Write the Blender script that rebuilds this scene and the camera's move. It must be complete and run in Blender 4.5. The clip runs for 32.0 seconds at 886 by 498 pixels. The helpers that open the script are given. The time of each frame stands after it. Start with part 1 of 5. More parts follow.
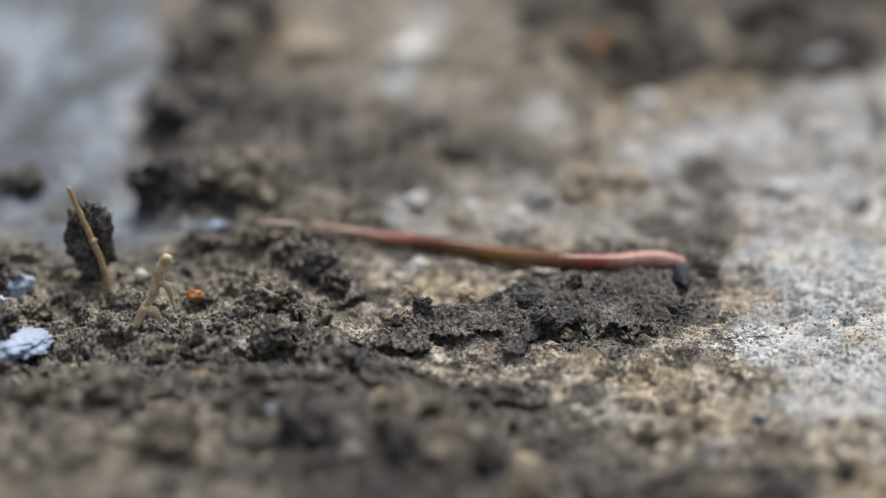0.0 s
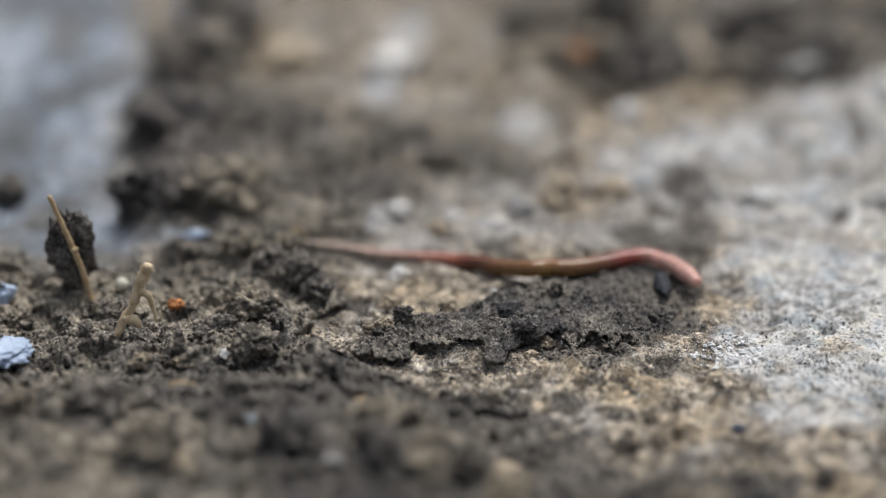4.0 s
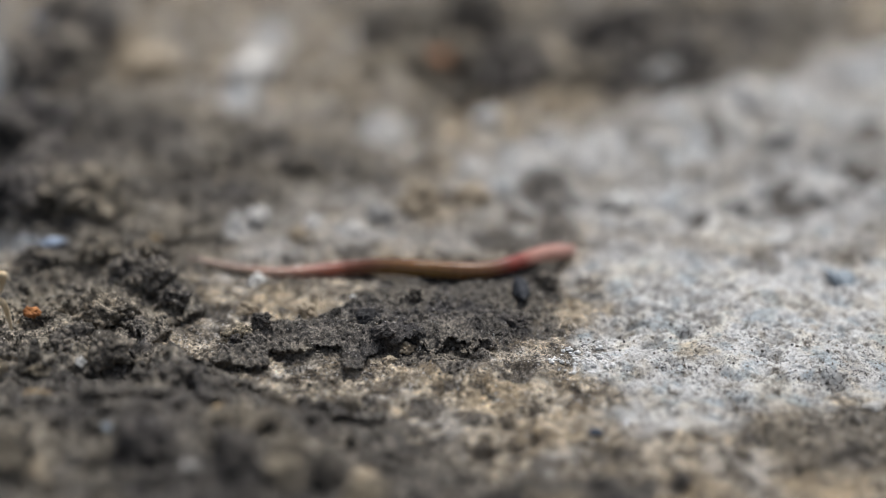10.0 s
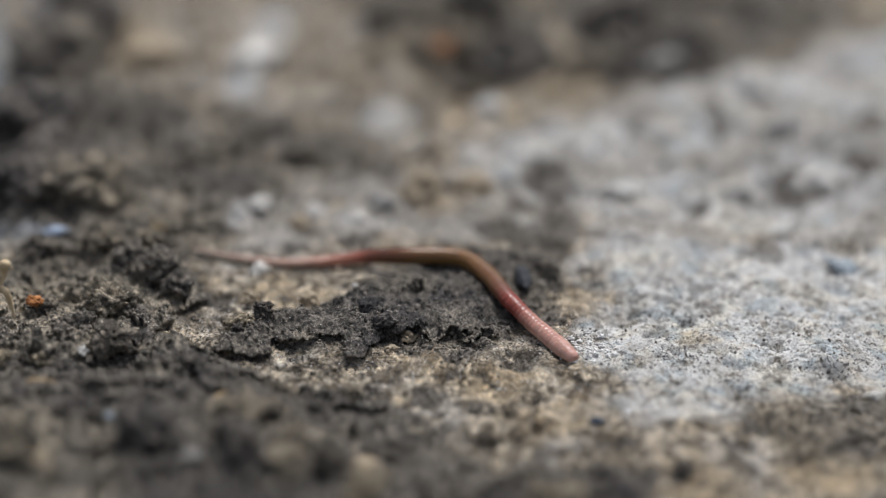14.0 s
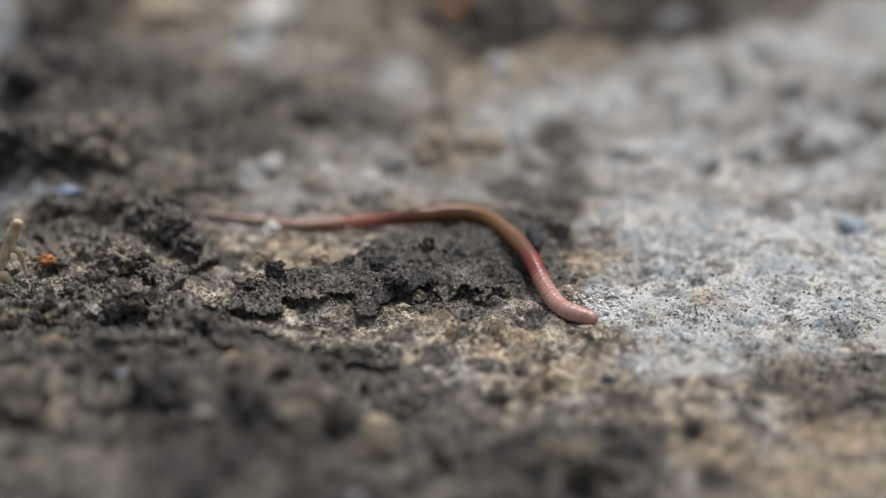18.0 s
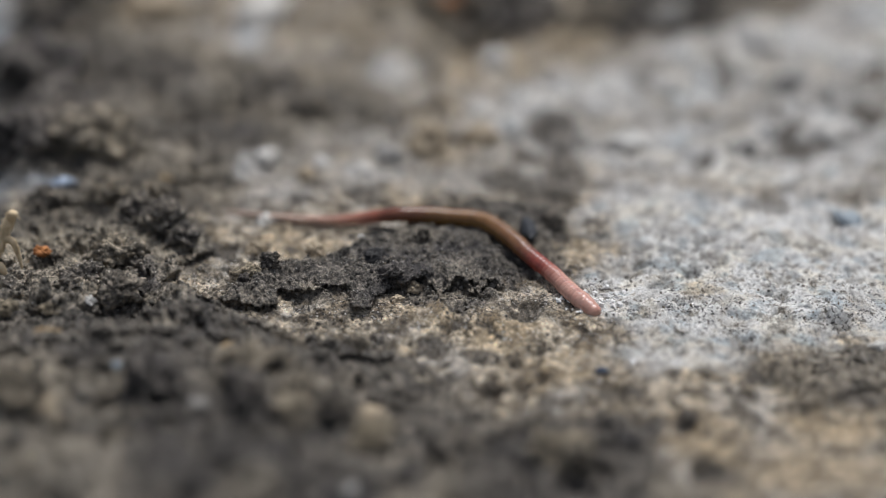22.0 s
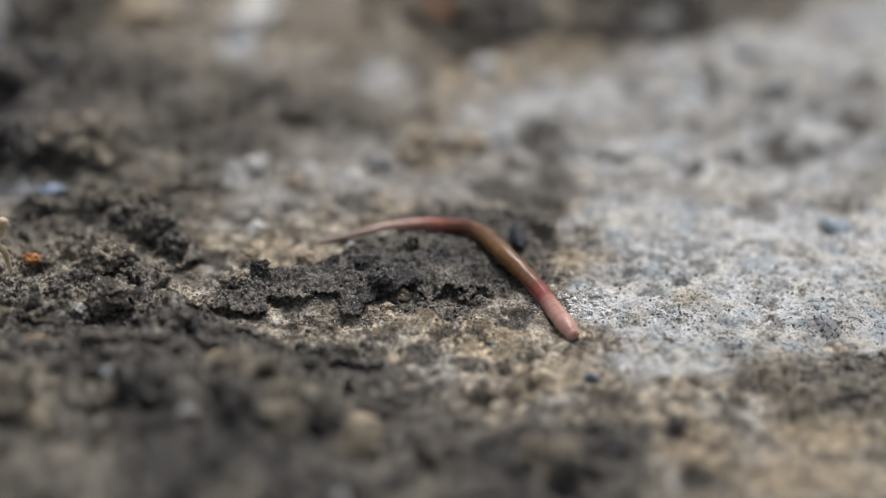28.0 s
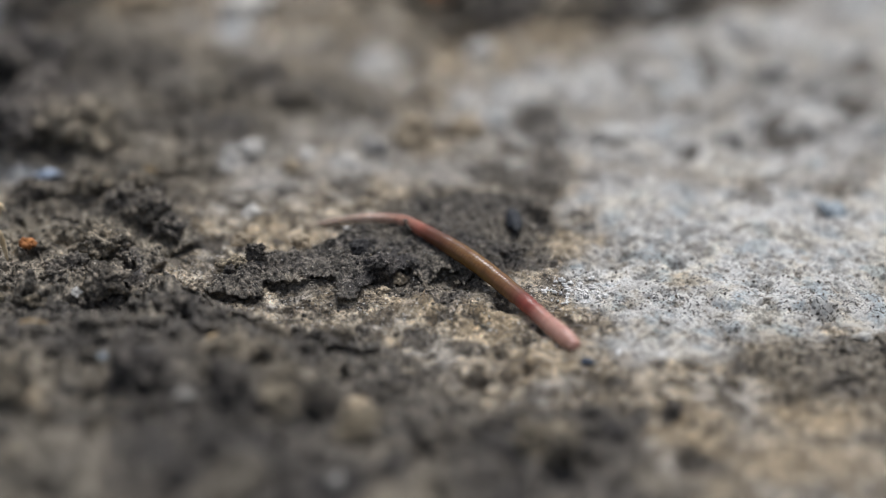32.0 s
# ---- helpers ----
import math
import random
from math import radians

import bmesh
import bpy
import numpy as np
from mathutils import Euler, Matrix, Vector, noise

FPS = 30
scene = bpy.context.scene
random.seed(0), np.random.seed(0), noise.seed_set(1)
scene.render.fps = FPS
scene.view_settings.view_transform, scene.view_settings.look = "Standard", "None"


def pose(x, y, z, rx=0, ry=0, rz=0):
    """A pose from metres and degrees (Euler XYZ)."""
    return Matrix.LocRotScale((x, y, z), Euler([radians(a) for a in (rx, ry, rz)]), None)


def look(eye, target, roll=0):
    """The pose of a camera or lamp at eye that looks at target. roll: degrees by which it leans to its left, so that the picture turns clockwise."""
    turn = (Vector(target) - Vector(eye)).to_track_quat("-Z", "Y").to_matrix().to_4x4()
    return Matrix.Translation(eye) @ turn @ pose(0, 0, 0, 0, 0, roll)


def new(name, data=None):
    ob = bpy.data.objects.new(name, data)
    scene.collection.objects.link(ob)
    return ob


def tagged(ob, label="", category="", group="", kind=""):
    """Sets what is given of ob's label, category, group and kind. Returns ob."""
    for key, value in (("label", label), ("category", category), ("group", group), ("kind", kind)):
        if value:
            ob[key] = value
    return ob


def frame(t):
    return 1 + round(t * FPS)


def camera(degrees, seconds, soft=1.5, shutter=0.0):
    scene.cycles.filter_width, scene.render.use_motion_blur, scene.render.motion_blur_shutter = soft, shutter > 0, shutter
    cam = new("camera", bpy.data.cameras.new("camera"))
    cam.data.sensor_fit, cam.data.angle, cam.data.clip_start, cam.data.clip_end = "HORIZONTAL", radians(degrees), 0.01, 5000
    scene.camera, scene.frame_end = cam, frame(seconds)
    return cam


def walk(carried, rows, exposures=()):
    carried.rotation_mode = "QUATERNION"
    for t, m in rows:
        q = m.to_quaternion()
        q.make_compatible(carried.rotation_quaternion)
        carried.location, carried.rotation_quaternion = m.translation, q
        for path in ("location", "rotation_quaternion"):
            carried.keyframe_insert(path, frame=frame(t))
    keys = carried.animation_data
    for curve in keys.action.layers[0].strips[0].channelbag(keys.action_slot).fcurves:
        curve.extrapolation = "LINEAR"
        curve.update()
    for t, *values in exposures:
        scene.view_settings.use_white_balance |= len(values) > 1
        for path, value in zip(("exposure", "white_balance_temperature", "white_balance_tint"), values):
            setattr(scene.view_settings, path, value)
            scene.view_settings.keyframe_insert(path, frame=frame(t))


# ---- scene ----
MM = 0.001
EYE = (0.0, -0.2003, 0.1065)
cam = camera(20.0, 32.0, soft=0.75)
cam.data.dof.use_dof = True
cam.data.dof.focus_distance = 0.2097
cam.data.dof.aperture_fstop = 8.2
# seconds, then pitch, yaw and roll in the lens's own axes, from a first line 28 degrees below the level, and the drift of the eye in mm
ROWS = [
    (0, -0.306, 2.995, 0.266, -1.84, 0.43, -0.18),
    (0.5, -0.348, 2.973, 0.302, -1.82, 0.40, -0.17),
    (1, -0.459, 2.927, 0.257, -1.78, 0.37, -0.17),
    (1.5, -0.321, 2.888, 0.310, -1.75, 0.34, -0.17),
    (2, -0.464, 2.774, 0.263, -1.70, 0.33, -0.18),
    (2.5, -0.364, 2.668, 0.352, -1.66, 0.31, -0.17),
    (4.5, -0.139, 2.622, 0.247, -1.50, 0.19, 0.22),
    (5, -0.225, 2.620, 0.278, -1.43, 0.18, 0.28),
    (5.5, 0.004, 2.434, 0.256, -1.33, 0.20, 0.33),
    (6, -0.191, 2.065, 0.190, -1.20, 0.24, 0.38),
    (6.5, -0.283, 1.909, 0.124, -1.02, 0.29, 0.40),
    (7, -0.081, 1.620, 0.082, -0.81, 0.35, 0.40),
    (7.5, 0.165, 1.243, 0.126, -0.57, 0.39, 0.37),
    (8, 0.059, 0.576, 0.049, -0.34, 0.41, 0.30),
    (8.5, 0.026, 0.271, 0.031, -0.16, 0.41, 0.21),
    (9, 0.064, 0.027, 0.007, -0.02, 0.39, 0.11),
    (9.5, -0.001, -0.045, -0.011, 0.06, 0.37, 0.03),
    (10, 0.005, -0.157, -0.027, 0.10, 0.33, -0.03),
    (10.5, -0.201, -0.230, -0.004, 0.10, 0.29, -0.06),
    (11, -0.138, -0.248, 0.031, 0.08, 0.25, -0.04),
    (11.5, -0.091, -0.194, -0.006, 0.05, 0.23, 0.01),
    (12, -0.022, -0.091, 0.017, 0.02, 0.21, 0.08),
    (12.5, -0.035, -0.070, 0.043, 0.02, 0.20, 0.15),
    (13, -0.081, 0.007, 0.008, 0.03, 0.20, 0.21),
    (13.5, -0.324, -0.125, -0.024, 0.04, 0.19, 0.24),
    (14, -0.295, -0.118, 0.004, 0.07, 0.18, 0.25),
    (14.5, -0.476, -0.230, -0.012, 0.10, 0.14, 0.24),
    (16.5, -0.276, -0.198, 0.034, 0.13, -0.34, 0.13),
    (17, -0.427, -0.170, -0.002, 0.09, -0.42, 0.04),
    (17.5, -0.821, -0.030, -0.028, 0.06, -0.49, -0.06),
    (18, -1.039, 0.124, -0.063, 0.04, -0.55, -0.16),
    (18.5, -1.259, 0.149, -0.047, 0.05, -0.61, -0.21),
    (19, -1.199, 0.117, -0.015, 0.07, -0.64, -0.22),
    (19.5, -1.175, 0.099, 0.033, 0.10, -0.67, -0.19),
    (20, -1.539, 0.063, -0.006, 0.13, -0.69, -0.13),
    (20.5, -1.320, 0.172, 0.082, 0.15, -0.70, -0.07),
    (21, -1.206, 0.119, 0.048, 0.16, -0.72, -0.04),
    (21.5, -1.246, 0.102, 0.051, 0.18, -0.75, -0.04),
    (22, -1.217, 0.045, 0.039, 0.18, -0.80, -0.06),
    (22.5, -1.149, 0.020, 0.056, 0.16, -0.86, -0.10),
    (23, -1.139, 0.031, 0.055, 0.14, -0.94, -0.14),
    (23.5, -1.319, -0.053, 0.037, 0.12, -1.00, -0.17),
    (24, -1.205, -0.118, 0.086, 0.13, -1.05, -0.18),
    (24.5, -1.228, -0.157, 0.117, 0.15, -1.08, -0.19),
    (25, -1.044, -0.246, 0.058, 0.18, -1.11, -0.19),
    (25.5, -1.035, -0.175, 0.066, 0.19, -1.12, -0.18),
    (27.5, -0.936, -0.144, 0.065, 0.19, -1.12, -0.18),
    (28, -0.975, -0.189, 0.062, 0.19, -1.12, -0.18),
    (28.5, -0.917, -0.088, 0.060, 0.19, -1.12, -0.18),
    (29, -1.047, -0.191, 0.056, 0.19, -1.12, -0.18),
    (29.5, -0.885, -0.178, 0.049, 0.19, -1.12, -0.18),
    (30, -1.006, -0.232, 0.035, 0.19, -1.12, -0.18),
    (30.5, -0.967, -0.268, 0.016, 0.19, -1.12, -0.18),
    (31, -1.161, -0.278, -0.001, 0.19, -1.12, -0.18),
    (31.5, -1.144, -0.221, -0.013, 0.19, -1.12, -0.18),
    (32, -1.341, -0.283, -0.019, 0.19, -1.12, -0.18),
]
walk(cam, [(t, pose(EYE[0] + dx * MM, EYE[1] + dy * MM, EYE[2] + dz * MM, 62.0) @ pose(0, 0, 0, p, w, r)) for t, p, w, r, dx, dy, dz in ROWS], exposures=[(0.0, 0.07, 6340, 10), (7.0, 0.01, 6340, 10), (13.0, -0.13, 6340, 10), (32.0, -0.12, 6340, 10)])


# ---- light: a bright overcast sky ----
world = bpy.data.worlds.new("sky")
scene.world = world
world.use_nodes = True
wn, wl = world.node_tree.nodes, world.node_tree.links
sky = wn.new("ShaderNodeTexSky")
sky.sky_type = "NISHITA"
sky.sun_disc = False
sky.sun_elevation, sky.sun_rotation = radians(66), radians(22)
sky.dust_density = 4.0
pale = wn.new("ShaderNodeHueSaturation")
pale.inputs["Saturation"].default_value = 0.55
wl.new(sky.outputs[0], pale.inputs["Color"])
wl.new(pale.outputs[0], wn["Background"].inputs["Color"])
wn["Background"].inputs["Strength"].default_value = 0.11
sun = new("sun", bpy.data.lights.new("sun", "SUN"))
sun.data.energy, sun.data.angle, sun.data.color = 2.5, radians(16), (1.0, 0.98, 0.95)
sun.matrix_world = look((0.2, 0.5, 1.2), (0, 0, 0))


# ---- noise, vectorised ----
LATTICES = {}


def lattice(seed):
    if seed not in LATTICES:
        LATTICES[seed] = np.random.RandomState(seed).rand(256, 256)
    return LATTICES[seed]


def vnoise(x, y, seed):
    """Smooth value noise, 0 to 1."""
    tab = lattice(seed)
    xi, yi = np.floor(x).astype(int), np.floor(y).astype(int)
    u, v = x - xi, y - yi
    u, v = u * u * u * (u * (6 * u - 15) + 10), v * v * v * (v * (6 * v - 15) + 10)
    a, b = tab[xi % 256, yi % 256], tab[(xi + 1) % 256, yi % 256]
    c, d = tab[xi % 256, (yi + 1) % 256], tab[(xi + 1) % 256, (yi + 1) % 256]
    return (a * (1 - u) + b * u) * (1 - v) + (c * (1 - u) + d * u) * v


def fbm(x, y, size, octaves, seed, gain=0.5):
    """Sum of noises, about -1 to 1; the largest has that size."""
    total, amp, norm = np.zeros_like(x), 1.0, 0.0
    for k in range(octaves):
        c, s = math.cos(0.7 * k + seed), math.sin(0.7 * k + seed)
        total += amp * (2 * vnoise((c * x - s * y) / size + 17 * k, (s * x + c * y) / size + 5 * k, seed + k) - 1)
        norm += amp
        amp, size = amp * gain, size * 0.47
    return total / norm


def crumbs(x, y, size, seed):
    """Rounded lumps of about that size: 1 on top of a lump, 0 in the gaps."""
    r1, r2 = lattice(seed), lattice(seed + 1)
    gx, gy = x / size, y / size
    xi, yi = np.floor(gx).astype(int), np.floor(gy).astype(int)
    best = np.full(x.shape, 9.0)
    for i in (-1, 0, 1):
        for j in (-1, 0, 1):
            a, b = (xi + i) % 256, (yi + j) % 256
            best = np.minimum(best, (xi + i + r1[a, b] - gx) ** 2 + (yi + j + r2[a, b] - gy) ** 2)
    return np.sqrt(np.clip(1 - best, 0, 1))


def inside(x, y, outline):
    """Signed distance to an outline in mm, positive inside."""
    d, sign = np.full(x.shape, 1e9), np.zeros(x.shape, bool)
    for (ax, ay), (bx, by) in zip(outline, outline[1:] + outline[:1]):
        ex, ey = bx - ax, by - ay
        k = np.clip(((x - ax) * ex + (y - ay) * ey) / (ex * ex + ey * ey), 0, 1)
        d = np.minimum(d, np.hypot(x - ax - k * ex, y - ay - k * ey))
        with np.errstate(divide="ignore", invalid="ignore"):
            sign ^= ((ay > y) != (by > y)) & (x < ex * (y - ay) / ey + ax)
    return np.where(sign, d, -d)


def step(d, a, b):
    k = np.clip((d - a) / (b - a), 0, 1)
    return k * k * (3 - 2 * k)


# ---- plan of the ground, in mm ----
PLATE = [(-18.1, -21.3), (-17.9, -18.0), (-15.6, -16.0), (-13.3, -13.7), (-9.0, -12.1), (-6.7, -10.1), (-4.3, -7.5), (-2.3, -3.9), (3.3, -0.9), (8.3, -1.2), (10.4, -4.9), (9.7, -9.1), (8.4, -12.1), (7.6, -14.3), (5.4, -16.6), (2.5, -17.6), (-0.3, -17.0), (-2.0, -16.6), (-3.4, -17.7), (-4.5, -19.0), (-5.7, -20.9), (-7.1, -21.6), (-8.1, -20.4), (-8.4, -18.8), (-11.1, -19.0), (-13.4, -19.6), (-13.9, -21.1), (-15.7, -21.9)]
SKIRT = [(-2.0, -16.0), (-0.5, -20.0), (0.6, -22.5), (3.2, -21.6), (4.2, -19.5), (6.1, -17.6), (8.1, -15.0), (6.0, -13.5)]
LEFT_SOIL = [(-63.5, -24.0), (-69.1, -3.2), (-50.2, -4.7), (-46.1, -7.8), (-41.2, -6.2), (-36.5, -4.9), (-33.2, -3.2), (-31.5, 0.3), (-25.1, -1.8), (-21.1, -7.5), (-19.9, -11.6), (-21.3, -13.7), (-22.9, -16.6), (-24.3, -18.5), (-25.5, -20.8), (-30.4, -24.0)]
BACK_SOIL = [(-41.0, 2.5), (-43.8, 16.7), (-43.0, 24.4), (-43.6, 44.1), (-34.6, 44.1), (-29.7, 21.8), (-27.2, 8.3), (-31.6, 0.9), (-37.1, -0.8)]
LIME = [(-99.0, 80.2), (-48.8, 79.5), (-45.3, 35.3), (-43.2, 11.8), (-40.7, 0.8), (-32.5, 0.1), (-33.2, -3.2), (-38.0, -4.7), (-44.0, -5.7), (-50.6, -3.1), (-61.2, 7.0), (-77.8, 8.1)]
DRY_SOIL = [(-68.8, -22.3), (-44.3, -20.1), (-33.6, -24.6), (-28.5, -31.5), (-23.4, -45.0), (-19.4, -58.9), (-57.8, -59.7)]
FRONT_SOIL = [(-59.7, -22.5), (-43.3, -21.1), (-33.6, -20.4), (-29.6, -18.5), (-24.8, -19.1), (-21.0, -19.5), (-18.4, -22.5), (-14.6, -24.0), (-10.8, -26.0), (-7.1, -26.5), (-3.9, -27.5), (-1.4, -30.8), (1.0, -34.5), (5.4, -38.0), (9.6, -39.3), (14.0, -38.5), (16.4, -40.5), (19.6, -50.2), (21.0, -63.5), (-49.3, -63.6)]
SIDE_SOIL = [(24.4, -32.0), (25.8, -29.8), (28.2, -28.9), (31.6, -27.2), (36.0, -25.8), (46.7, -24.7), (44.7, -34.9), (30.4, -36.4), (26.7, -34.9)]
FAR_SOIL = [(-43.9, 36.8), (-33.8, 35.4), (-20.6, 28.6), (-6.9, 23.4), (-3.4, 13.4), (-11.9, 10.4), (-18.0, -0.4), (-21.2, -4.2), (-40.2, -4.7)]
CREVICE = [(-9.8, 59.7), (-5.7, 43.9), (-1.5, 35.9), (3.1, 32.4), (10.1, 38.7), (19.7, 35.4), (37.3, 39.3), (45.9, 59.2)]
WHITE = [(12.8, -10.2), (11.2, -7.2), (11.5, -0.3), (15.9, 4.7), (23.5, 3.0), (31.3, -0.3), (47.2, 3.1), (47.2, -23.0), (35.7, -25.3), (28.1, -27.5), (20.8, -32.2), (14.3, -28.4), (12.5, -19.4)]
PALE_BACK = [(-19.4, -1.8), (-21.0, 4.9), (-12.0, 12.4), (6.2, 13.7), (11.7, 4.3), (9.0, -0.3), (-4.3, 0.4)]
WHITE_FAR = [(-0.2, 12.2), (4.2, 22.1), (12.1, 26.0), (22.7, 32.8), (36.3, 41.4), (61.8, 50.6), (52.4, 3.1), (26.3, -0.3), (15.3, 4.1), (6.2, 12.2)]
# holes in the stone: place and radius
PITS = [(4.0, -33.2, 4), (32.8, -22.9, 5), (24.2, -26.9, 5), (19.7, -44.6, 5), (25.8, -31.4, 4), (29.6, -30.1, 7), (21.2, -15.0, 4), (16.7, -13.5, 4), (6.1, -33.5, 3), (0.3, -24.9, 3), (-4.6, 16.1, 9), (0.8, 11.3, 8), (9.4, 13.7, 8), (31.9, 8.9, 10), (23.9, 7.8, 7)]
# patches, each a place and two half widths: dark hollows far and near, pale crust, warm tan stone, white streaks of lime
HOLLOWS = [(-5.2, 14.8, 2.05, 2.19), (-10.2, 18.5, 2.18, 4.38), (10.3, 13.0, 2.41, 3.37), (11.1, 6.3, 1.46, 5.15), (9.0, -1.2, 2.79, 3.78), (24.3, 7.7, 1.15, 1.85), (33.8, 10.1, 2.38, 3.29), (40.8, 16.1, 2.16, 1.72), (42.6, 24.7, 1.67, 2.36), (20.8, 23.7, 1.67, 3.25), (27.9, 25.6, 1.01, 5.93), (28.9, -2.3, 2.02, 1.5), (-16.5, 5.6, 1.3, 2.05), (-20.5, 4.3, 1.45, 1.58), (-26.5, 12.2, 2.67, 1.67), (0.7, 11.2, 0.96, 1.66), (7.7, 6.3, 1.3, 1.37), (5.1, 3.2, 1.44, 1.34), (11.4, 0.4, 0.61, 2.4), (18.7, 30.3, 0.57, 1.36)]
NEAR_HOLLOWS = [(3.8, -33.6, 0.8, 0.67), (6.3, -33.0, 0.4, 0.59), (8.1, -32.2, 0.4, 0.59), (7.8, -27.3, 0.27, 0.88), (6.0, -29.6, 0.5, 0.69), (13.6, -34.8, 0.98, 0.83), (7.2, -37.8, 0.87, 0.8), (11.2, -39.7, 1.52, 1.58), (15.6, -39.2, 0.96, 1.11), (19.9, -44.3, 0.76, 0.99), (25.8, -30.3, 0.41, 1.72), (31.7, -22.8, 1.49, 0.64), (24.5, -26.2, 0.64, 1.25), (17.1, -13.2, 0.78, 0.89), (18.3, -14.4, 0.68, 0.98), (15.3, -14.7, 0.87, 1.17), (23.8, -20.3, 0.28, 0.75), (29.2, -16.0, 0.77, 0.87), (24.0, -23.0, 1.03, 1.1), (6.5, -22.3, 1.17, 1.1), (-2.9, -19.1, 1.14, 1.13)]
CRUST = [(15.6, 21.1, 3.58, 4.47), (32.3, 32.4, 2.87, 2.76), (25.3, 31.0, 1.71, 6.85), (8.4, 19.8, 2.74, 3.54), (4.0, 16.7, 1.9, 3.09), (-19.5, 35.1, 1.85, 7.04), (-17.9, 47.6, 2.41, 4.59), (-4.9, 26.3, 2.24, 3.71), (33.9, 15.5, 1.08, 1.71), (16.0, 8.9, 1.84, 4.08), (21.3, 10.1, 1.85, 4.71), (44.7, 40.2, 2.65, 4.37), (-7.0, 2.9, 2.32, 1.34), (-17.4, 4.1, 1.86, 2.02), (5.0, 26.9, 1.46, 3.46), (13.5, -16.4, 1.67, 1.91), (26.9, -20.2, 4.22, 5.55), (19.1, -29.1, 4.96, 2.57), (33.9, -13.5, 4.82, 4.89), (22.6, -16.4, 4.29, 3.82)]
WARM = [(-0.3, 10.0, 3.17, 4.24), (-32.8, 40.1, 1.65, 10.21), (13.3, -10.6, 2.2, 2.5), (21.9, -18.5, 1.42, 1.31), (4.7, 28.9, 3.4, 6.75), (13.5, 34.4, 2.89, 4.21), (-11.5, -11.6, 2.92, 2.48), (-0.8, -22.0, 2.79, 2.28), (5.7, -25.6, 4.12, 2.65), (10.1, -29.9, 4.05, 3.4), (20.3, -40.2, 3.46, 4.72), (-13.9, -9.3, 2.22, 1.84), (-3.2, -27.9, 1.19, 1.05), (30.2, -37.8, 3.94, 4.02), (27.1, -44.8, 4.66, 3.02)]
STREAKS = [(-58.5, 39.3, 1.3, 13.18), (-46.1, 25.4, 1.69, 10.62), (-43.6, 4.5, 2.35, 3.98), (-62.4, 46.8, 2.43, 6.15), (-48.5, 16.4, 2.18, 6.22), (-36.5, -3.1, 2.53, 1.5)]


def billow(x, y, size, octaves, seed):
    """Rounded bumps with sharp creases, 0 to about 1."""
    return 1 - np.abs(2 * np.abs(fbm(x, y, size, octaves, seed)) - 0.75)


def blots(x, y, places, soft, reach, seed):
    """Share covered by rounded patches with ragged edges: place and the two half widths of each."""
    jx, jy = x + reach * fbm(x, y, 2.4, 4, seed, 0.6), y + 1.6 * reach * fbm(x, y, 2.4, 4, seed + 5, 0.6)
    out = np.zeros_like(x)
    for px, py, rx, ry in places:
        at = (np.abs(jx - px) < 2 * rx + 0.3) & (np.abs(jy - py) < 2 * ry + 0.3)
        out[at] = np.maximum(out[at], step(1 - np.hypot((jx[at] - px) / (rx + 0.15), (jy[at] - py) / (ry + 0.15)), -soft, soft))
    return out


def mound(x, y):
    """The bank of soil that swells in front of the plate."""
    front = inside(x + 1.2 * fbm(x, y, 6.0, 3, 203), y + 1.8 * fbm(x, y, 6.0, 3, 207), FRONT_SOIL)
    tall = 1.0 + 2.6 * step(-x, -6, 16)
    return tall * (0.3 * step(front, -0.4, 1.6) + 0.7 * step(front, 0, 15)), front


